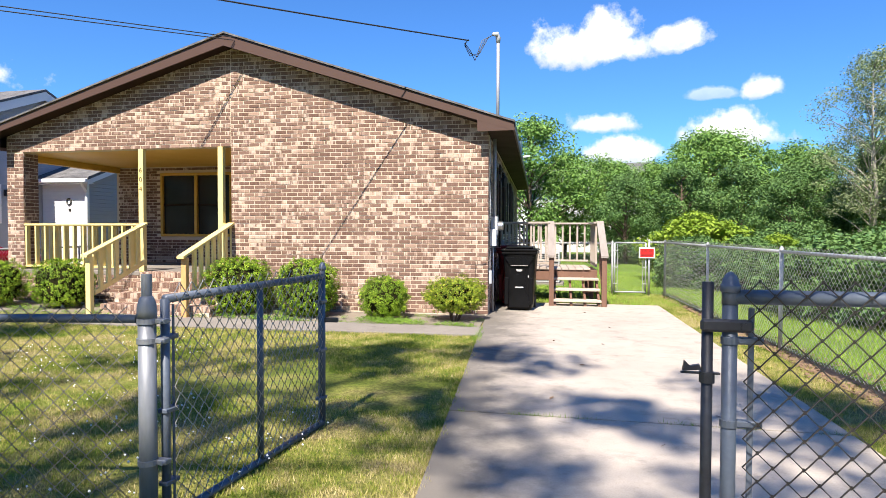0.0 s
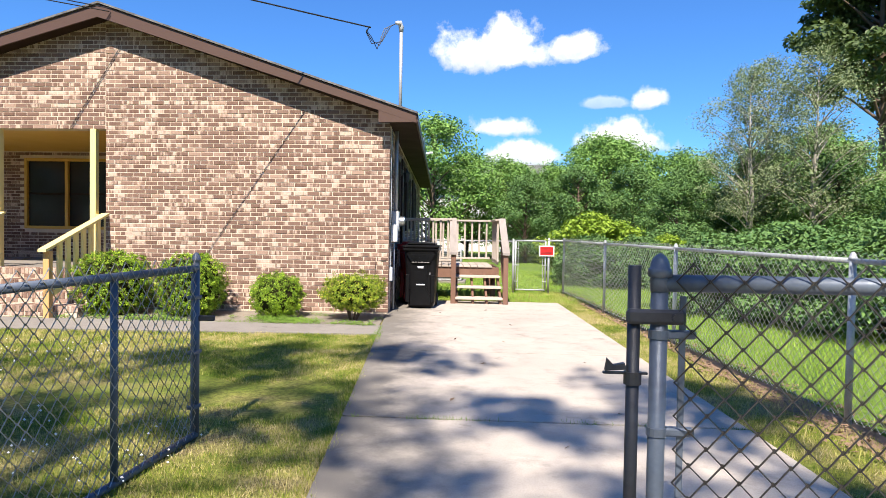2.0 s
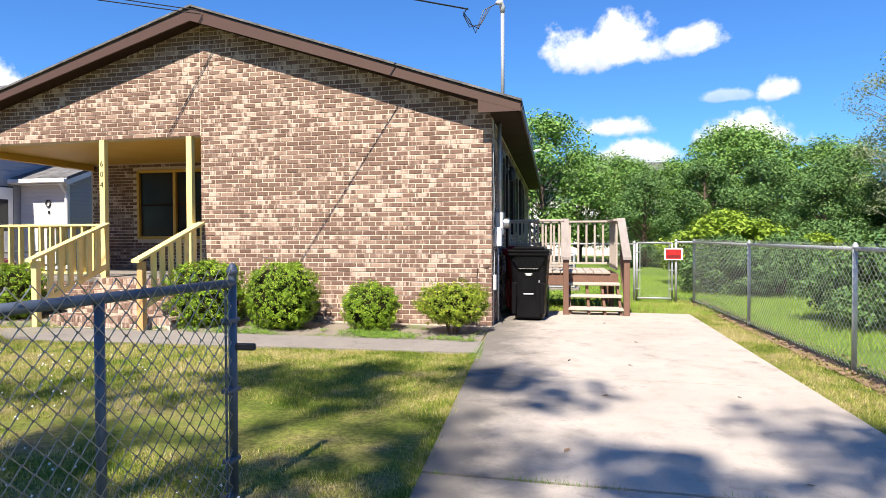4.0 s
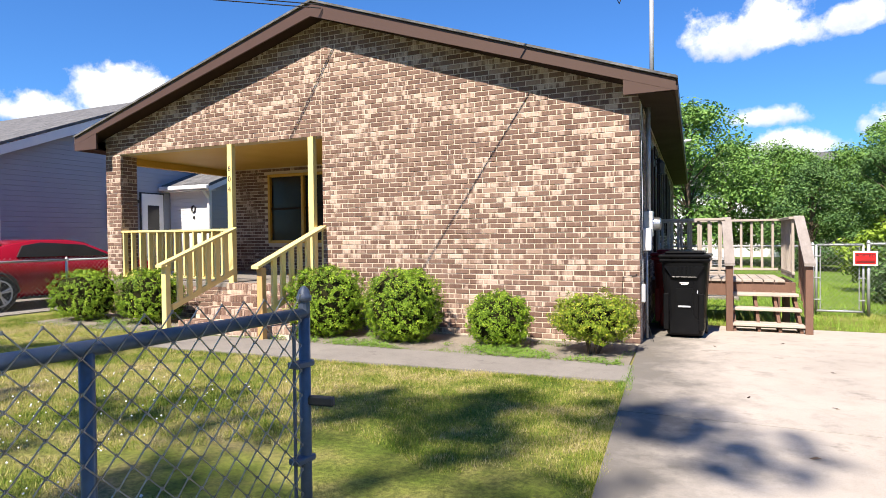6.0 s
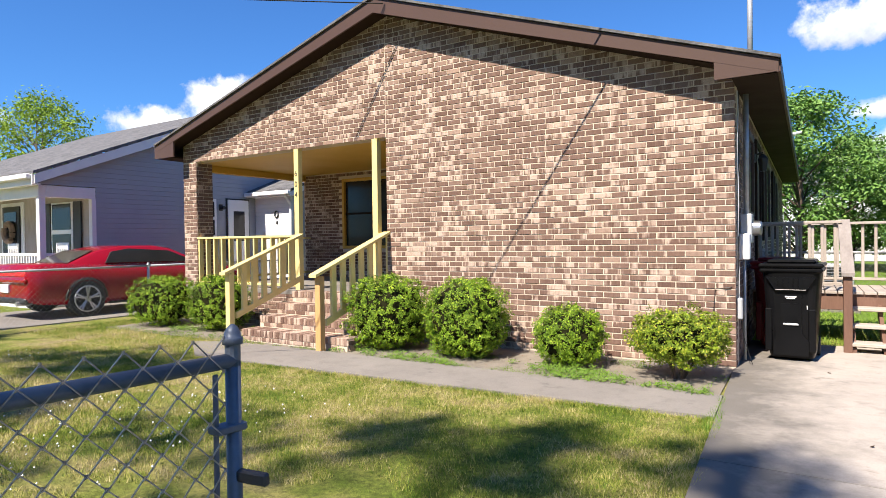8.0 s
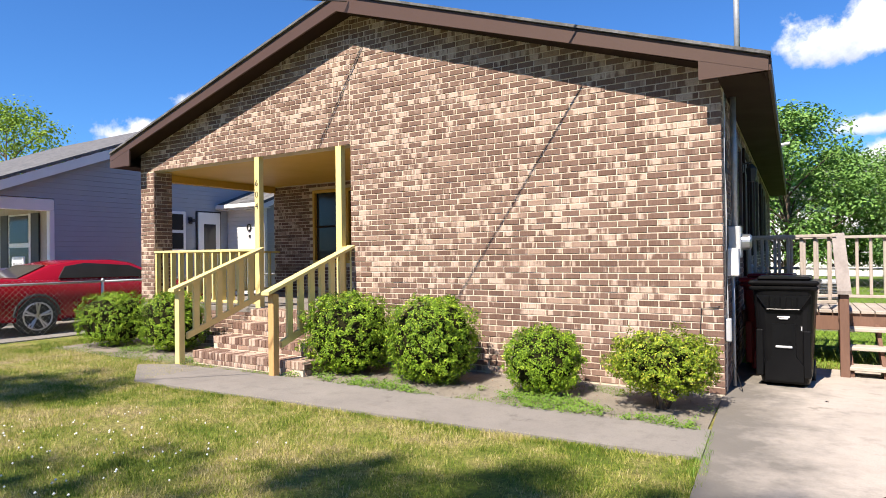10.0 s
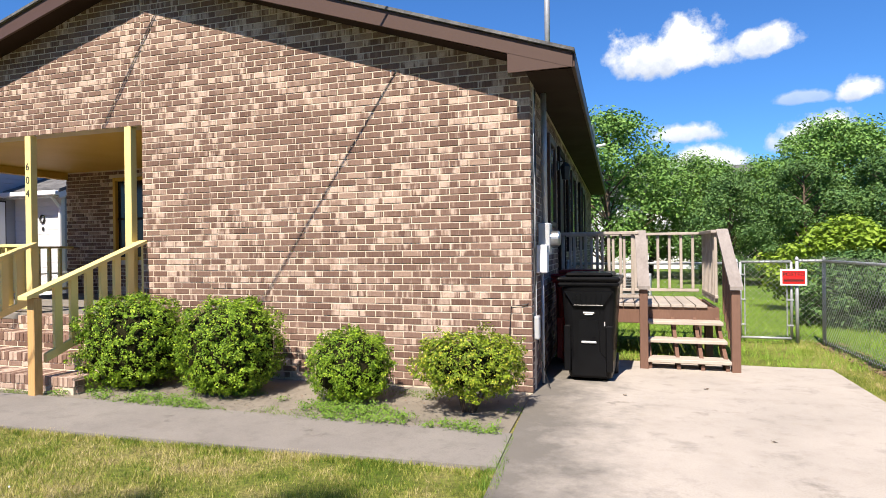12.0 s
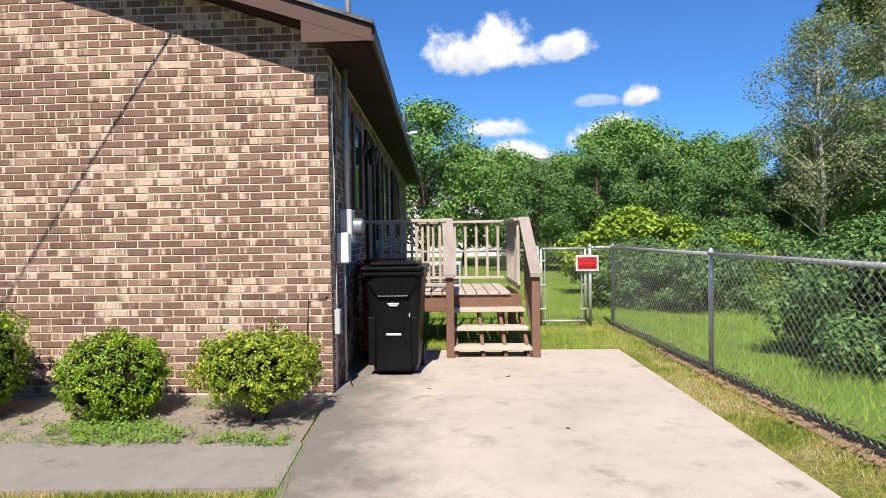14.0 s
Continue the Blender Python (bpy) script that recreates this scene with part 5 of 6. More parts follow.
    part("door_trim", Mesh().box(X - 4.85, 0.76, 0.36, X - 3.55, 0.795, 2.55, 0.01), M["white"], t)
    d = part("front_door", Mesh().box(X - 4.7, 0.72, 0.37, X - 3.7, 0.758, 2.45, 0.01), M["black"], t, "dark front door with a wreath")
    part("door_glass", Mesh().box(X - 4.55, 0.705, 1.3, X - 3.85, 0.719, 2.3), M["glass"], d)
    wreath = Mesh().tube([(X - 4.2 + 0.24 * math.cos(k * 0.4488), 0.66, 1.75 + 0.24 * math.sin(k * 0.4488)) for k in range(15)], 0.08, 8, False)
    part("wreath", wreath, M["mulch"], t, "dried flower door wreath")
    # side window, side door, lamp
    w = part("window", Mesh().box(X + 0.016, 3.45, 1.55, X + 0.06, 4.12, 2.62, 0.01), M["white"], t)
    for k in range(2):
        part("pane", Mesh().box(X + 0.061, 3.53, 1.62 + k * 0.5, X + 0.067, 4.04, 2.04 + k * 0.5), M["glass"], w)
    part("door_trim", Mesh().box(X + 0.016, 4.45, 0.5, X + 0.03, 5.27, 2.66, 0.004), M["black"], t)
    d = part("side_door", Mesh().box(X + 0.031, 4.50, 0.52, X + 0.07, 5.22, 2.62, 0.008), M["white"], t)
    part("door_glass", Mesh().box(X + 0.071, 4.68, 1.45, X + 0.078, 5.06, 2.3), M["glass"], d)
    part("porch_light", Mesh().box(X + 0.016, 4.22, 2.3, X + 0.05, 4.34, 2.48, 0.01).tube([(X + 0.05, 4.28, 2.38), (X + 0.18, 4.28, 2.38)], 0.05, 10), M["black"], t)
    # rear wing
    wx, wy = -12.45, 5.5
    z = 0.0
    while z < 2.75:
        part("clapboard", Mesh().box(X + 0.02, wy, z, wx, wy + 0.1, z + 0.112, 0.006), M["siding_lit"], t)
        part("clapboard", Mesh().box(wx - 0.1, wy + 0.101, z, wx, wy + 3.6, z + 0.112, 0.006), M["siding"], t)
        z += 0.114
    part("corner_trim", Mesh().box(wx - 0.06, wy - 0.02, 0, wx + 0.02, wy + 0.06, 2.78, 0.006), M["white"], t)
    part("gable", Mesh().prism([(wy + 0.05, 2.78), (wy + 3.55, 2.78), (wy + 1.8, 3.5)], 0, wx - 0.1, wx - 0.01), M["siding"], t)
    for s, ya in ((1, wy - 0.3), (-1, wy + 3.9)):
        o = [(ya, 2.80), (wy + 1.8, 3.62), (wy + 1.8, 3.70), (ya, 2.88)]
        part("roof", Mesh().prism(o, 0, X - 0.1, wx + 0.3), M["shingle"], t)
        o = [(ya, 2.66), (wy + 1.8, 3.46), (wy + 1.8, 3.61), (ya, 2.79)]
        part("fascia", Mesh().prism(o, 0, wx + 0.26, wx + 0.29), M["white"], t)
    part("gutter", Mesh().box(X + 0.02, wy - 0.42, 2.72, wx + 0.3, wy - 0.301, 2.84, 0.02), M["white"], t)
    part("soffit", Mesh().box(X + 0.02, wy - 0.3, 2.70, wx + 0.25, wy - 0.001, 2.715), M["white"], t)
    part("downspout", Mesh().tube([(wx + 0.1, wy - 0.35, 2.72), (wx + 0.03, wy - 0.06, 2.45), (wx + 0.03, wy - 0.06, 0.1)], 0.04, 8), M["white"], t)
    orn = Mesh()
    for k in range(12):
        a = k * 0.5236
        orn.tube([(-13.05 + 0.07 * math.cos(a), wy - 0.02, 2.2 + 0.09 * math.sin(a)), (-13.05 + 0.07 * math.cos(a + 0.55), wy - 0.02, 2.2 + 0.09 * math.sin(a + 0.55))], 0.02, 6)
    part("wall_ornament", orn, M["black"], t)
    part("wall_plaque", Mesh().box(-13.06, wy - 0.03, 1.92, -13.0, wy - 0.005, 2.0, 0.005), M["black"], t)


neighbour_house()


def rocking_chair(x, y, z):
    t = thing("rocking_chair", "white wooden rocking chair on the neighbouring porch", "chair", (x, y, z))
    part("seat", Mesh().box(x - 0.26, y - 0.22, z + 0.38, x + 0.26, y + 0.25, z + 0.42, 0.008), M["white"], t)
    part("backrest", Mesh().box(x - 0.24, y + 0.24, z + 0.95, x + 0.24, y + 0.27, z + 1.1, 0.01).box(x - 0.24, y + 0.24, z + 0.5, x + 0.24, y + 0.27, z + 0.56, 0.01), M["white"], t)
    for k in range(5):
        part("slat", Mesh().box(x - 0.19 + k * 0.09, y + 0.242, z + 0.561, x - 0.16 + k * 0.09, y + 0.268, z + 0.949, 0.004), M["white"], t)
    for s in (-1, 1):
        part("leg", Mesh().box(x + s * 0.25 - 0.02, y + 0.22, z + 0.06, x + s * 0.25 + 0.02, y + 0.26, z + 1.1, 0.005), M["white"], t)
        part("leg", Mesh().box(x + s * 0.25 - 0.02, y - 0.22, z + 0.06, x + s * 0.25 + 0.02, y - 0.18, z + 0.6, 0.005), M["white"], t)
        part("armrest", Mesh().box(x + s * 0.26 - 0.04, y - 0.26, z + 0.601, x + s * 0.26 + 0.04, y + 0.24, z + 0.63, 0.008), M["white"], t)
        part("rocker", Mesh().tube([(x + s * 0.25, y - 0.4, z + 0.09), (x + s * 0.25, y - 0.15, z + 0.03), (x + s * 0.25, y + 0.15, z + 0.03), (x + s * 0.25, y + 0.45, z + 0.1)], 0.02, 8), M["white"], t)


rocking_chair(-14.75, 0.16, 0.35)
rocking_chair(-17.3, 0.16, 0.35)
whole("neighbour_drive", Mesh().box(-13.9, -13.4, -0.1, -10.9, 9, -0.005), M["walk"], "grey gravel and concrete drive beside the neighbouring house", "driveway", kind="structure")


# ---- car ----
def car():
    t = thing("car", "red two-door muscle car parked beside the neighbouring house", "car", (-12.4, 1.2, 0))
    cx, yr = -12.42, -1.75      # centre line, rear bumper
    # stations along the length: y, half width, sill, belt, shoulder inset
    st = [(0.0, 0.80, 0.42, 0.92), (0.05, 0.90, 0.34, 1.0), (0.25, 0.945, 0.28, 1.03), (0.8, 0.96, 0.24, 1.02), (1.6, 0.955, 0.22, 0.985), (2.6, 0.95, 0.22, 0.955), (3.6, 0.95, 0.22, 0.93), (4.4, 0.93, 0.24, 0.86), (4.9, 0.86, 0.30, 0.76), (5.0, 0.76, 0.38, 0.66)]
    ring = []
    for y, hw, z0, z1 in st:
        pr = [(-hw * 0.93, z0), (-hw, z0 + 0.12), (-hw, (z0 + z1) / 2 + 0.08), (-hw * 0.94, z1 - 0.05), (-hw * 0.84, z1), (0, z1 + 0.02), (hw * 0.84, z1), (hw * 0.94, z1 - 0.05), (hw, (z0 + z1) / 2 + 0.08), (hw, z0 + 0.12), (hw * 0.93, z0)]
        ring.append([(cx + x, yr + y, z) for x, z in pr])
    n = len(ring[0])
    b = Mesh().add([p for r in ring for p in r], [(i * n + k, i * n + (k + 1) % n, (i + 1) * n + (k + 1) % n, (i + 1) * n + k) for i in range(len(ring) - 1) for k in range(n)] + [tuple(range(n)), tuple(len(ring) * n - 1 - k for k in range(n))])
    part("body", b, M["car_red"], t, smooth=True)
    g = [(0.75, 0.80, 1.0), (1.35, 0.70, 1.26), (1.9, 0.66, 1.36), (2.6, 0.66, 1.36), (3.0, 0.68, 1.30), (3.75, 0.80, 0.96)]
    gr = []
    for y, hw, z in g:
        base = 0.93
        gr.append([(cx - 0.86, yr + y, base), (cx - hw, yr + y, z - 0.03), (cx - hw * 0.85, yr + y, z), (cx + hw * 0.85, yr + y, z), (cx + hw, yr + y, z - 0.03), (cx + 0.86, yr + y, base)])
    gm = Mesh().add([p for r in gr for p in r], [(i * 6 + k, i * 6 + k + 1, i * 6 + 7 + k, i * 6 + 6 + k) for i in range(5) for k in range(5)])
    part("roof", gm, M["car_red"], t, smooth=True)
    for s in (-1, 1):
        o = [(1.45, 1.02), (3.45, 1.0), (2.9, 1.24), (2.0, 1.30), (1.62, 1.24)]
        vs = []
        for y, z in o:
            f = (z - 0.93) / 0.42
            vs.append((cx + s * (0.875 - 0.19 * f + 0.012), yr + y, z))
        part("side_window", Mesh().add(vs + [(cx + s * 0.5, y, z) for _, y, z in vs], [tuple(range(5)), tuple(range(9, 4, -1))] + [(i, (i + 1) % 5, (i + 1) % 5 + 5, i + 5) for i in range(5)]), M["glass"], t)
    rw = [(cx - 0.66, yr + 0.80, 1.04), (cx + 0.66, yr + 0.80, 1.04), (cx + 0.56, yr + 1.33, 1.275), (cx - 0.56, yr + 1.33, 1.275)]
    part("rear_window", Mesh().add(rw + [(x, y + 0.02, z - 0.05) for x, y, z in rw], [(0, 1, 2, 3), (7, 6, 5, 4), (0, 4, 5, 1), (1, 5, 6, 2), (2, 6, 7, 3), (3, 7, 4, 0)]), M["glass"], t)
    for s in (-1, 1):
        for y in (1.02, 3.95):
            x = cx + s * 0.86
            wh = part("wheel", Mesh().tube([(x - 0.11, yr + y, 0.345), (x + 0.115, yr + y, 0.345)], 0.345, 26), M["rubber"], t, smooth=False)
            rim = Mesh().tube([(x + s * 0.09, yr + y, 0.345), (x + s * 0.122, yr + y, 0.345)], 0.06, 12)
            for k in range(5):
                a = k * 2 * math.pi / 5 + 0.3
                for da in (-0.13, 0.13):
                    rim.tube([(x + s * 0.11, yr + y + 0.05 * math.cos(a), 0.345 + 0.05 * math.sin(a)), (x + s * 0.122, yr + y + 0.235 * math.cos(a + da), 0.345 + 0.235 * math.sin(a + da))], 0.02, 6)
            circ = [(x + s * 0.118, yr + y + 0.245 * math.cos(k * 0.2618), 0.345 + 0.245 * math.sin(k * 0.2618)) for k in range(25)]
            rim.tube(circ, 0.016, 6, False)
            part("rim", rim, M["alloy"], wh, "silver five-spoke alloy rim")
            arch = [(x + s * 0.092, yr + y + 0.385 * math.cos(k * 0.2244), 0.345 + 0.385 * math.sin(k * 0.2244)) for k in range(15)]
            part("wheel_arch", Mesh().tube(arch, 0.03, 6), M["black"], t)
    part("tail_light", Mesh().box(cx - 0.78, yr - 0.012, 0.80, cx + 0.78, yr + 0.06, 0.90, 0.02), M["red_sign"], t, "wide red tail light")
    part("bumper_lip", Mesh().box(cx - 0.84, yr - 0.05, 0.68, cx + 0.84, yr + 0.1, 0.78, 0.03), M["car_red"], t)
    part("lower_valance", Mesh().box(cx - 0.78, yr - 0.02, 0.30, cx + 0.78, yr + 0.15, 0.42, 0.03), M["black"], t)
    part("number_plate", Mesh().box(cx - 0.16, yr - 0.03, 0.50, cx + 0.16, yr - 0.0, 0.66, 0.005), M["white"], t)
    for s in (-1, 1):
        part("exhaust", Mesh().tube([(cx + s * 0.55, yr - 0.06, 0.31), (cx + s * 0.55, yr + 0.2, 0.31)], 0.045, 10), M["alloy"], t)
    part("sill_strip", Mesh().box(cx + 0.93, yr + 1.45, 0.21, cx + 0.965, yr + 3.5, 0.25, 0.005), M["black"], t)


car()


# ---- services on the side wall ----
def services():
    t = thing("electric_meter", "grey electric meter box with conduit on the side wall", "meter", (0.1, 0.6, 1.3))
    part("enclosure", Mesh().box(0.0, 0.50, 1.30, 0.12, 0.76, 1.62, 0.01).skew(), M["meter_grey"], t)
    part("enclosure", Mesh().box(0.0, 0.30, 1.12, 0.11, 0.50, 1.40, 0.01).skew(), M["white"], t, "white breaker box")
    part("meter_dome", Mesh().tube([(0.1, 0.63, 1.46), (0.2, 0.63, 1.46), (0.215, 0.63, 1.46)], [0.085, 0.08, 0.06], 20).skew(), M["alloy"], t, smooth=False)
    part("conduit", Mesh().tube([(0.06, 0.60, 1.62), (0.06, 0.60, 3.0)], 0.03, 14).skew(), M["galv"], t, smooth=True)
    part("conduit", Mesh().tube([(0.05, 0.42, 0.02), (0.05, 0.42, 1.12)], 0.016, 10).skew(), M["galv"], t, smooth=True)
    b = thing("junction_box", "small white telephone box on the brick side wall", "junction box", (0.04, 0.12, 0.55))
    part("cover", Mesh().box(0.0, 0.07, 0.50, 0.055, 0.18, 0.72, 0.01).skew(), M["meter_grey"], b)
    m = thing("service_mast", "galvanised electric service mast with looped black cables", "mast", (0.07, 0.6, 3.1))
    part("pipe", Mesh().tube([(0.07, 0.60, 2.99), (0.07, 0.60, 4.62)], 0.028, 14), M["galv"], m, smooth=True)
    part("weatherhead", Mesh().tube([(0.07, 0.60, 4.58), (0.07, 0.60, 4.66), (0.05, 0.57, 4.72), (0.0, 0.5, 4.70)], [0.034, 0.045, 0.045, 0.03], 12), M["meter_grey"], m, smooth=True)
    for k in range(3):
        c = [(0.0, 0.5, 4.69), (-0.08 - 0.05 * k, 0.42, 4.62 - 0.02 * k), (-0.2 - 0.04 * k, 0.3, 4.34 - 0.06 * k), (-0.34, 0.15, 4.26 + 0.05 * k), (-0.42, 0.1, 4.42 + 0.02 * k), (-0.36, 0.1, 4.52)]
        part("cable_loop", Mesh().tube(c, 0.007, 6), M["black"], m)
    lamp = thing("wall_lantern", "small black wall lantern by the side door", "wall lamp", (0.1, 2.6, 2.4))
    part("bracket", Mesh().box(0.0 + sx(2.6), 2.57, 2.40, 0.03 + sx(2.6), 2.65, 2.52, 0.006).tube([(0.02 + sx(2.6), 2.61, 2.5), (0.12 + sx(2.6), 2.61, 2.53)], 0.01, 8), M["black"], lamp)
    part("lantern_cage", Mesh().tube([(0.12 + sx(2.6), 2.61, 2.27), (0.12 + sx(2.6), 2.61, 2.44), (0.12 + sx(2.6), 2.61, 2.50)], [0.05, 0.075, 0.02], 6), M["black"], lamp)
    cab = [("overhead_cable", (0.07 - 0.42, 0.1, 4.5), (-19.6, -20.0, 4.3), 0.25)]
    for nm, a, b2, sag in cab:
        pts = [Vector(a).lerp(Vector(b2), i / 24) - Vector((0, 0, sag * 4 * (i / 24) * (1 - i / 24))) for i in range(25)]
        whole(nm, Mesh().tube(pts, 0.011, 6), M["black"], "black electric cable hung from the service mast", "cable")
    for dz in (0.0, 0.05):
        a, b2 = Vector((-4.35, RAKE_Y - 0.04, 4.62 + dz)), Vector((-22.1, -20.0, 3.65 + dz * 3))
        pts = [a.lerp(b2, i / 24) - Vector((0, 0, 0.1 * 4 * (i / 24) * (1 - i / 24))) for i in range(25)]
        whole("overhead_cable", Mesh().tube(pts, 0.008, 6), M["black"], "thin black telephone cable tied to the gable", "cable")


services()

# roof dish, air conditioner and the house behind the woods
dish = thing("satellite_dish", "pale satellite dish on the roof edge", "dish", (-0.3, 7.6, 3.3))
pts = []
for r in (0.0, 0.12, 0.22, 0.3):
    pts.append((0.3 * 0.25 * (r / 0.3) ** 2, r))
dm = Mesh()
ringv = [(0.2 + a, 7.6 + b * math.cos(k * 0.3927), 3.62 + b * math.sin(k * 0.3927)) for a, b in pts[1:] for k in range(16)]
dm.add([(0.2, 7.6, 3.62)] + ringv, [(0, 1 + k, 1 + (k + 1) % 16) for k in range(16)] + [(1 + i * 16 + k, 17 + i * 16 + k, 17 + i * 16 + (k + 1) % 16, 1 + i * 16 + (k + 1) % 16) for i in range(2) for k in range(16)])
dm.v = [(x - 0.45, y, z) for x, y, z in dm.v]
part("reflector", dm, M["meter_grey"], dish, smooth=True)
part("arm", Mesh().tube([(-0.25, 7.6, 3.1), (-0.25, 7.6, 3.5), (-0.05, 7.6, 3.42)], 0.018, 8), M["galv"], dish)
part("horn", Mesh().tube([(-0.1, 7.6, 3.45), (0.06, 7.6, 3.47)], 0.03, 8), M["meter_grey"], dish)
ac = thing("air_conditioner", "grey air conditioning unit behind the deck", "air conditioner", (0.55, 6.6, 0))
part("casing", Mesh().box(0.2, 6.3, 0.05, 0.95, 7.0, 0.85, 0.02), M["meter_grey"], ac)
for k in range(14):
    part("louvre", Mesh().box(0.24, 6.285, 0.12 + k * 0.05, 0.91, 6.299, 0.145 + k * 0.05), M["black"], ac)
part("pad", Mesh().box(0.1, 6.2, -0.03, 1.05, 7.1, 0.049, 0.01), M["walk"], ac)
far = thing("white_house", "white clapboard house half hidden behind the trees", "house", (-2, 34, 0))
for k in range(24):
    part("clapboard", Mesh().box(-9, 33.0, k * 0.17, 6, 33.1, k * 0.17 + 0.16, 0.01), M["white"], far)
part("roof", Mesh().prism([(32.5, 4.1), (38, 6.4), (43.5, 4.1), (38, 4.0)], 0, -9.5, 6.5), M["shingle"], far)
for x in (-4.5, -1.2, 2.2):
    part("window", Mesh().box(x, 32.95, 1.2, x + 0.9, 32.99, 2.8, 0.01), M["glass"], far)
tan = thing("tan_house", "tan house glimpsed through the woods", "house", (24, 27, 0))
part("wall", Mesh().box(13.5, 26.5, 0, 25, 30, 2.6), M["deck_tread"], tan)
part("roof", Mesh().prism([(25.9, 2.6), (28.2, 4.0), (30.6, 2.6)], 0, 13, 25.5), M["shingle"], tan)

# loose wires on the corner
wires = thing("wall_cables", "black and grey cables run down the house corner", "cable", (0.05, 0.1, 0))
for k, (y0, y1) in enumerate(((0.10, 0.14), (0.16, 0.12), (0.22, 0.20))):
    pts = [(0.016 + sx(y0) + 0.006 * math.sin(i * 1.7 + k), y0 + (y1 - y0) * i / 9 + 0.012 * math.sin(i * 2.1 + k), 2.9 - i * (2.2 - 0.2 * k) / 9) for i in range(10)]
    part("cable", Mesh().tube(pts, 0.006, 6), M["black" if k else "meter_grey"], wires)
part("cable", Mesh().tube([(0.03, 0.12, 0.5), (0.05, 0.16, 0.3), (0.09, 0.22, 0.12), (0.12, 0.24, 0.01)], 0.004, 6), M["black"], wires)
part("cable", Mesh().tube([(0.01, 0.05, 0.86), (-0.05, -0.012, 0.84), (-0.2, -0.012, 0.82), (-0.215, -0.012, 0.6), (-0.22, -0.012, 0.3)], 0.005, 6), M["black"], wires)

# sign on the back gate
sign = thing("warning_sign", "red and white posted sign tied to the gate post", "sign", (2.87, 3.99, 0.9))
part("board", Mesh().box(2.70, 3.985, 0.80, 3.03, 3.992, 1.03, 0.002), M["white"], sign)
part("red_field", Mesh().box(2.725, 3.980, 0.825, 3.005, 3.9845, 1.005), M["red_sign"], sign)


def words(name, text, size, m, mat, parent, label=""):
    c = bpy.data.curves.new(name, "FONT")
    c.body, c.size, c.extrude = text, size, 0.0012
    c.align_x, c.align_y = "CENTER", "CENTER"
    ob = new(name, c)
    ob.matrix_world = m
    dg = bpy.context.evaluated_depsgraph_get()
    me = bpy.data.meshes.new_from_object(ob.evaluated_get(dg))
    bpy.data.objects.remove(ob)
    me.materials.clear()
    me.materials.append(mat)
    o = new(name, me)
    o.parent = parent
    o.matrix_basis = Matrix.Translation(-parent.location) @ m
    return tagged(o, label)


words("lettering", "POSTED", 0.075, pose(2.865, 3.977, 0.955, 90), M["black"], sign)
for z in (0.888, 0.868, 0.85):
    part("small_print", Mesh().box(2.74, 3.9765, z, 2.99, 3.9795, z + 0.008), M["black"], sign)
post0 = [o for o in bpy.data.objects if o.name == "porch_post"][0]
for ch, z in (("6", 2.47), ("0", 2.30), ("4", 2.13)):
    words("house_number", ch, 0.13, pose(-6.45, -0.003, z, 90), M["black"], post0)


# ---- bricks, last ----
def brick_rects(u0, u1, z0, z1, inside=None):
    """Stretchers in running bond, clipped to a span: (u0, u1, z) of each."""
    out = []
    rows = int(round((z1 - z0) / BRICK_H))
    for r in range(rows):
        z = z0 + r * BRICK_H
        u = u1 - (0 if r % 2 == 0 else BRICK_L / 2)
        if r % 2:
            out.append((max(u + JOINT, u0), u1, z))
        while u > u0 + 0.02:
            a = max(u - BRICK_L + JOINT, u0)
            if u - a > 0.03:
                out.append((a, u, z))
            u -= BRICK_L
    return [b for b in out if inside is None or inside((b[0] + b[1]) / 2, b[2])]


def brick_field(name, rects, plane, depth, parent, axis=1, jitter=0.0022, label=""):
    """Joined bricks whose faces stand a little proud and uneven."""
    rng = np.random.default_rng(len(rects))
    V, F = [], []
    for k, (a, b, z) in enumerate(rects):
        j = rng.uniform(-jitter, jitter)
        c = 0.003
        h = BRICK_H - JOINT
        p, q = plane + j * (1 if axis else -1), depth
        ring = [(a, z), (b, z), (b, z + h), (a, z + h)]
        inner = [(a + c, z + c), (b - c, z + c), (b - c, z + h - c), (a + c, z + h - c)]
        s = (q - p) / abs(q - p)
        pts = [(u, p, w) for u, w in inner] + [(u, p + s * c, w) for u, w in ring] + [(u, q, w) for u, w in ring]
        if axis == 0:
            pts = [(y, u, w) for u, y, w in pts]
        V += pts
        o = 12 * k
        F += [(o, o + 1, o + 2, o + 3)] + [(o + i, o + 4 + i, o + 4 + (i + 1) % 4, o + (i + 1) % 4) for i in range(4)] + [(o + 4 + i, o + 8 + i, o + 8 + (i + 1) % 4, o + 4 + (i + 1) % 4) for i in range(4)]
    ob = raw(name, V, F, M["brick_field"])
    ob.parent = parent
    ob.location = -(parent.location + (parent.parent.location if parent.parent else Vector()))
    ob["kind"] = "stuff"
    return ob


def wall_parts(rects, plane, depth, parent):
    """Each brick an object of its own; whole bricks share one mesh."""
    cache = {}
    off = parent.location + parent.parent.location
    rng = random.Random(3)
    for a, b, z in rects:
        key = round(b - a, 3)
        if key not in cache:
            cache[key] = Mesh().box(0, 0, 0, b - a, depth - plane, BRICK_H - JOINT, 0.003).data("brick", M["brick"])
        ob = new("brick", cache[key])
        ob.parent = parent
        ob.location = Vector((a, plane + rng.uniform(-0.002, 0.002), z)) - off


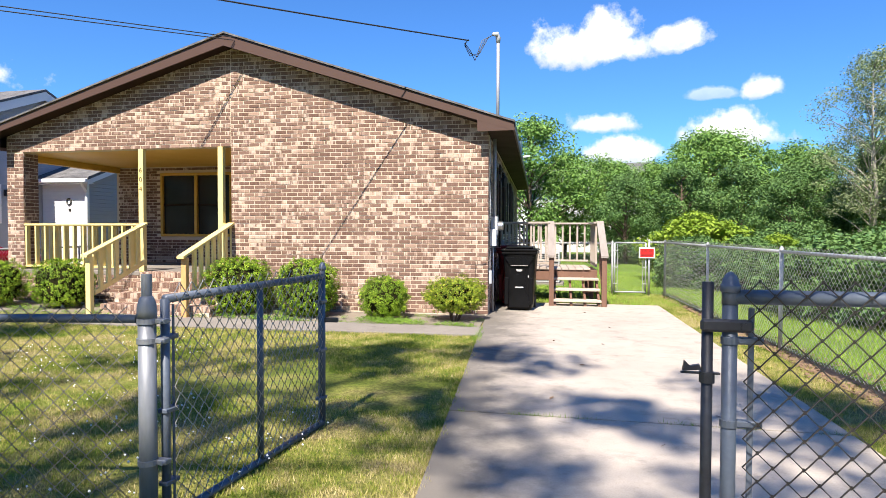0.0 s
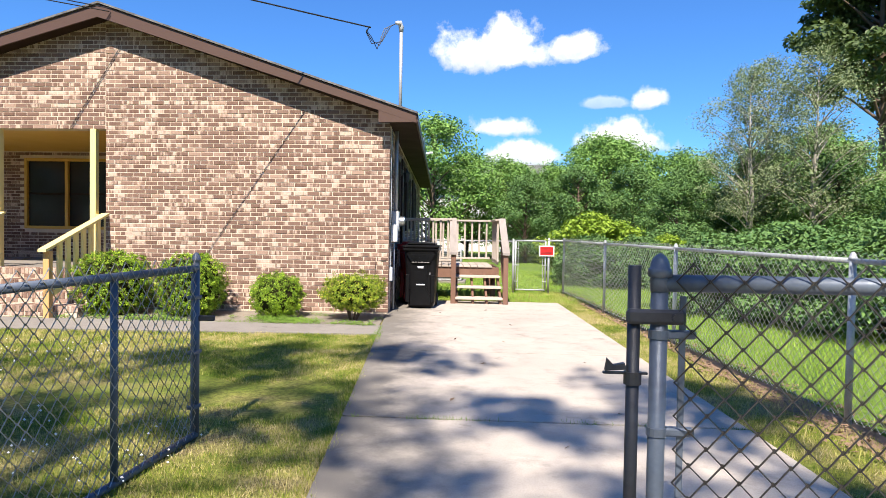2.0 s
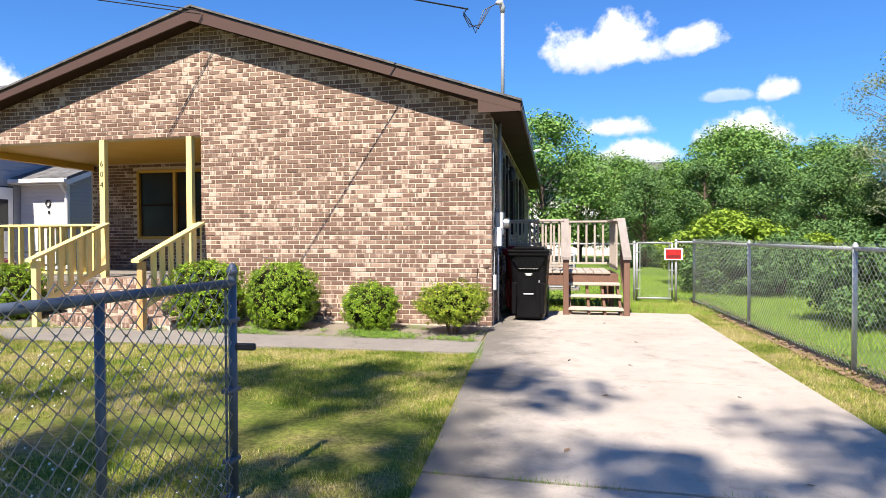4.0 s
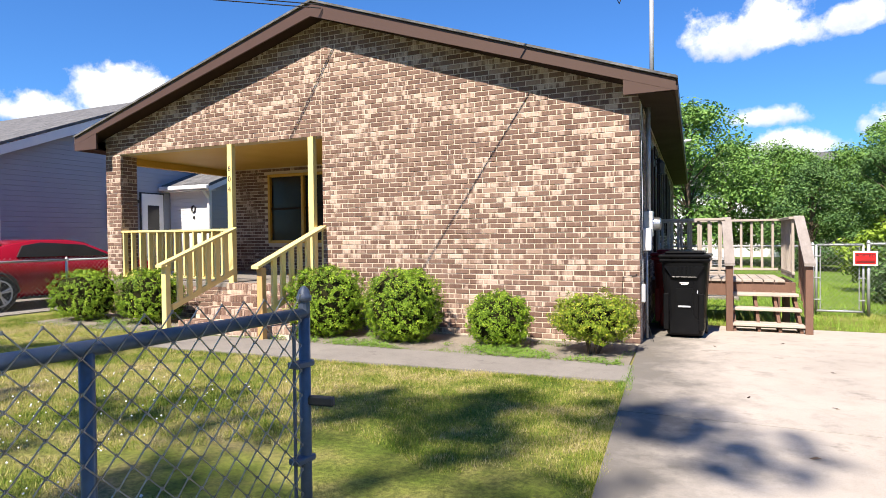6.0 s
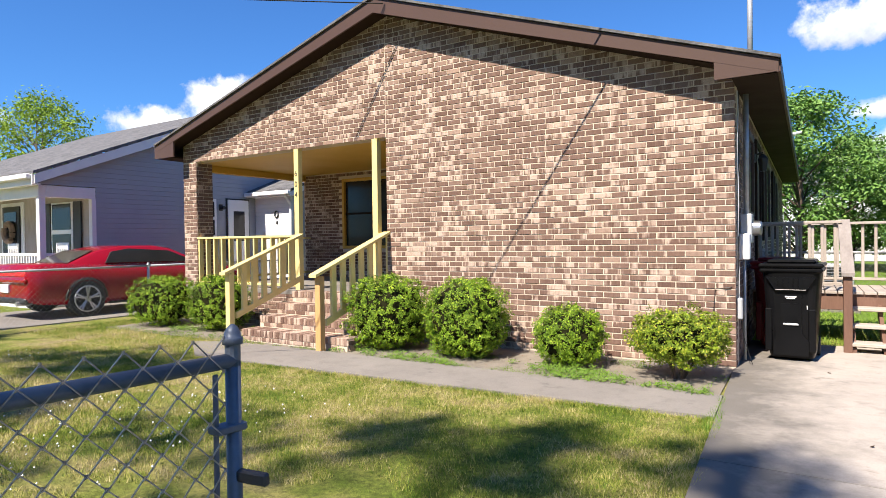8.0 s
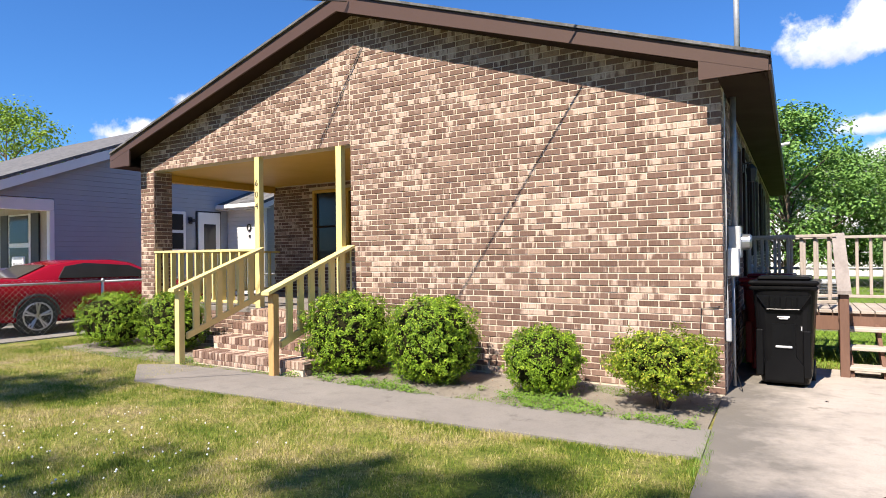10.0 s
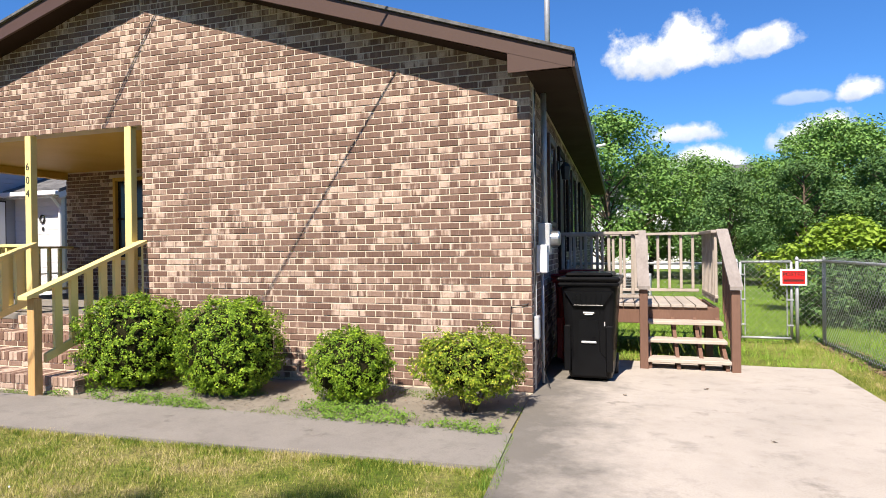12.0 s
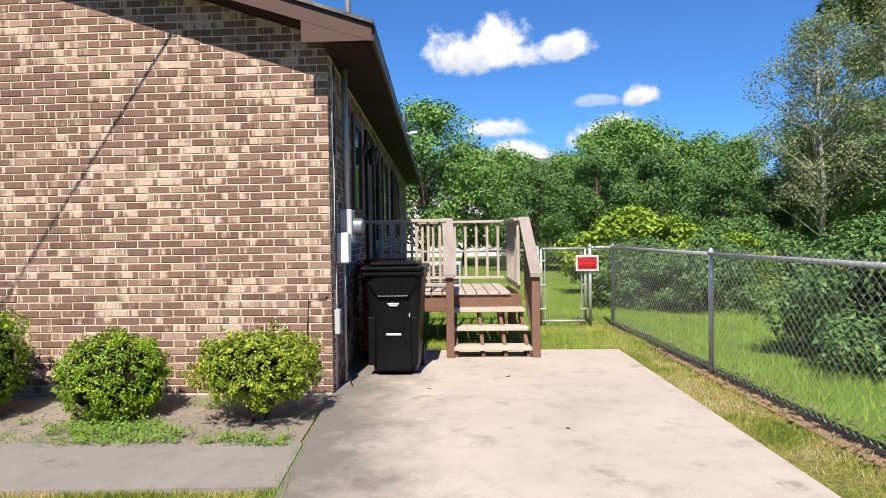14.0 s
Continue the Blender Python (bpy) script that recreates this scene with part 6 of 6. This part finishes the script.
under = lambda x, z: z + BRICK_H < roof_z(x) - 0.12
Z0 = 0.01
front = brick_rects(OPEN_R, HOUSE_R, Z0, 4.75, under)
near = [b for b in front if b[0] > -1.85 and 0.35 < b[2] < 2.6][:300]
taken = set(near)
brick_field("brickwork", [b for b in front if b not in taken], 0.0, 0.02, wall_front)
head = brick_rects(HOUSE_L, OPEN_R - JOINT, Z0 + 42.2 * BRICK_H, 4.75, under)
brick_field("brickwork", head, 0.0, 0.02, wall_head)
brick_field("brickwork", brick_rects(HOUSE_L, OPEN_L, Z0, Z0 + 41.9 * BRICK_H), 0.0, 0.02, column)
col = brick_rects(0.008, 0.35, Z0, Z0 + 41.9 * BRICK_H)
brick_field("brickwork", col, OPEN_L + 0.008, OPEN_L - 0.01, column, 0)
brick_field("brickwork", col, HOUSE_L - 0.008, HOUSE_L + 0.01, column, 0)
jb = brick_rects(0.03, PORCH_BACK, Z0 + 9 * BRICK_H, 2.84)
brick_field("brickwork", jb, OPEN_R - 0.0, OPEN_R + 0.02, wall_jamb, 0)
inwin = lambda x, z: not (WIN[0] - 0.1 < x < WIN[1] + 0.1 and WIN[2] - 0.08 < z < WIN[3])
brick_field("brickwork", brick_rects(HOUSE_L, OPEN_R, Z0 + 9 * BRICK_H, 2.84, inwin), PORCH_BACK, PORCH_BACK + 0.02, wall_porch)
brick_field("brickwork", brick_rects(HOUSE_L + 0.01, OPEN_R - 0.01, Z0, PORCH_Z - 0.09), 0.004, 0.03, house)
s = brick_field("brickwork", brick_rects(0.012, HOUSE_BACK, Z0, 2.94), -0.0, -0.02, wall_side, 0)
me = s.data
me.transform(Matrix(((1, -0.065, 0, 0), (0, 1, 0, 0), (0, 0, 1, 0), (0, 0, 0, 1))))
rowlock = Mesh().box(0, 0, 0, 0.056, 0.30, 0.092, 0.004).data("brick", M["brick"])
flat = Mesh().box(0, 0, 0, BRICK_L - JOINT, 0.09, 0.052, 0.004).data("brick", M["brick"])
end_row = Mesh().box(0, 0, 0, 0.09, 0.30, 0.06, 0.004).data("brick", M["brick"])
for i in range(4):
    y0, z0, z1 = -1.25 + i * 0.32, i * 0.155, (i + 1) * 0.155
    for k in range(31):
        ob = new("brick", rowlock)
        ob.parent, ob.location = steps, Vector((-6.275 + k * 0.0645, y0, z1 - 0.092)) - steps.location
    for k in range(9):
        ob = new("brick", flat)
        ob.parent, ob.location = steps, Vector((-6.27 + k * BRICK_L + (0.08 if i % 2 else 0), y0 + 0.004, z0 + 0.004)) - steps.location
for i in range(4):
    y0 = -1.25 + i * 0.32
    brick_field("brickwork", [r for r in brick_rects(y0 + 0.006, -0.004, i * 0.155 + 0.004, i * 0.155 + 0.139)], -4.262, -4.29, steps, 0)
wall_parts(near, 0.0, 0.02, wall_front)
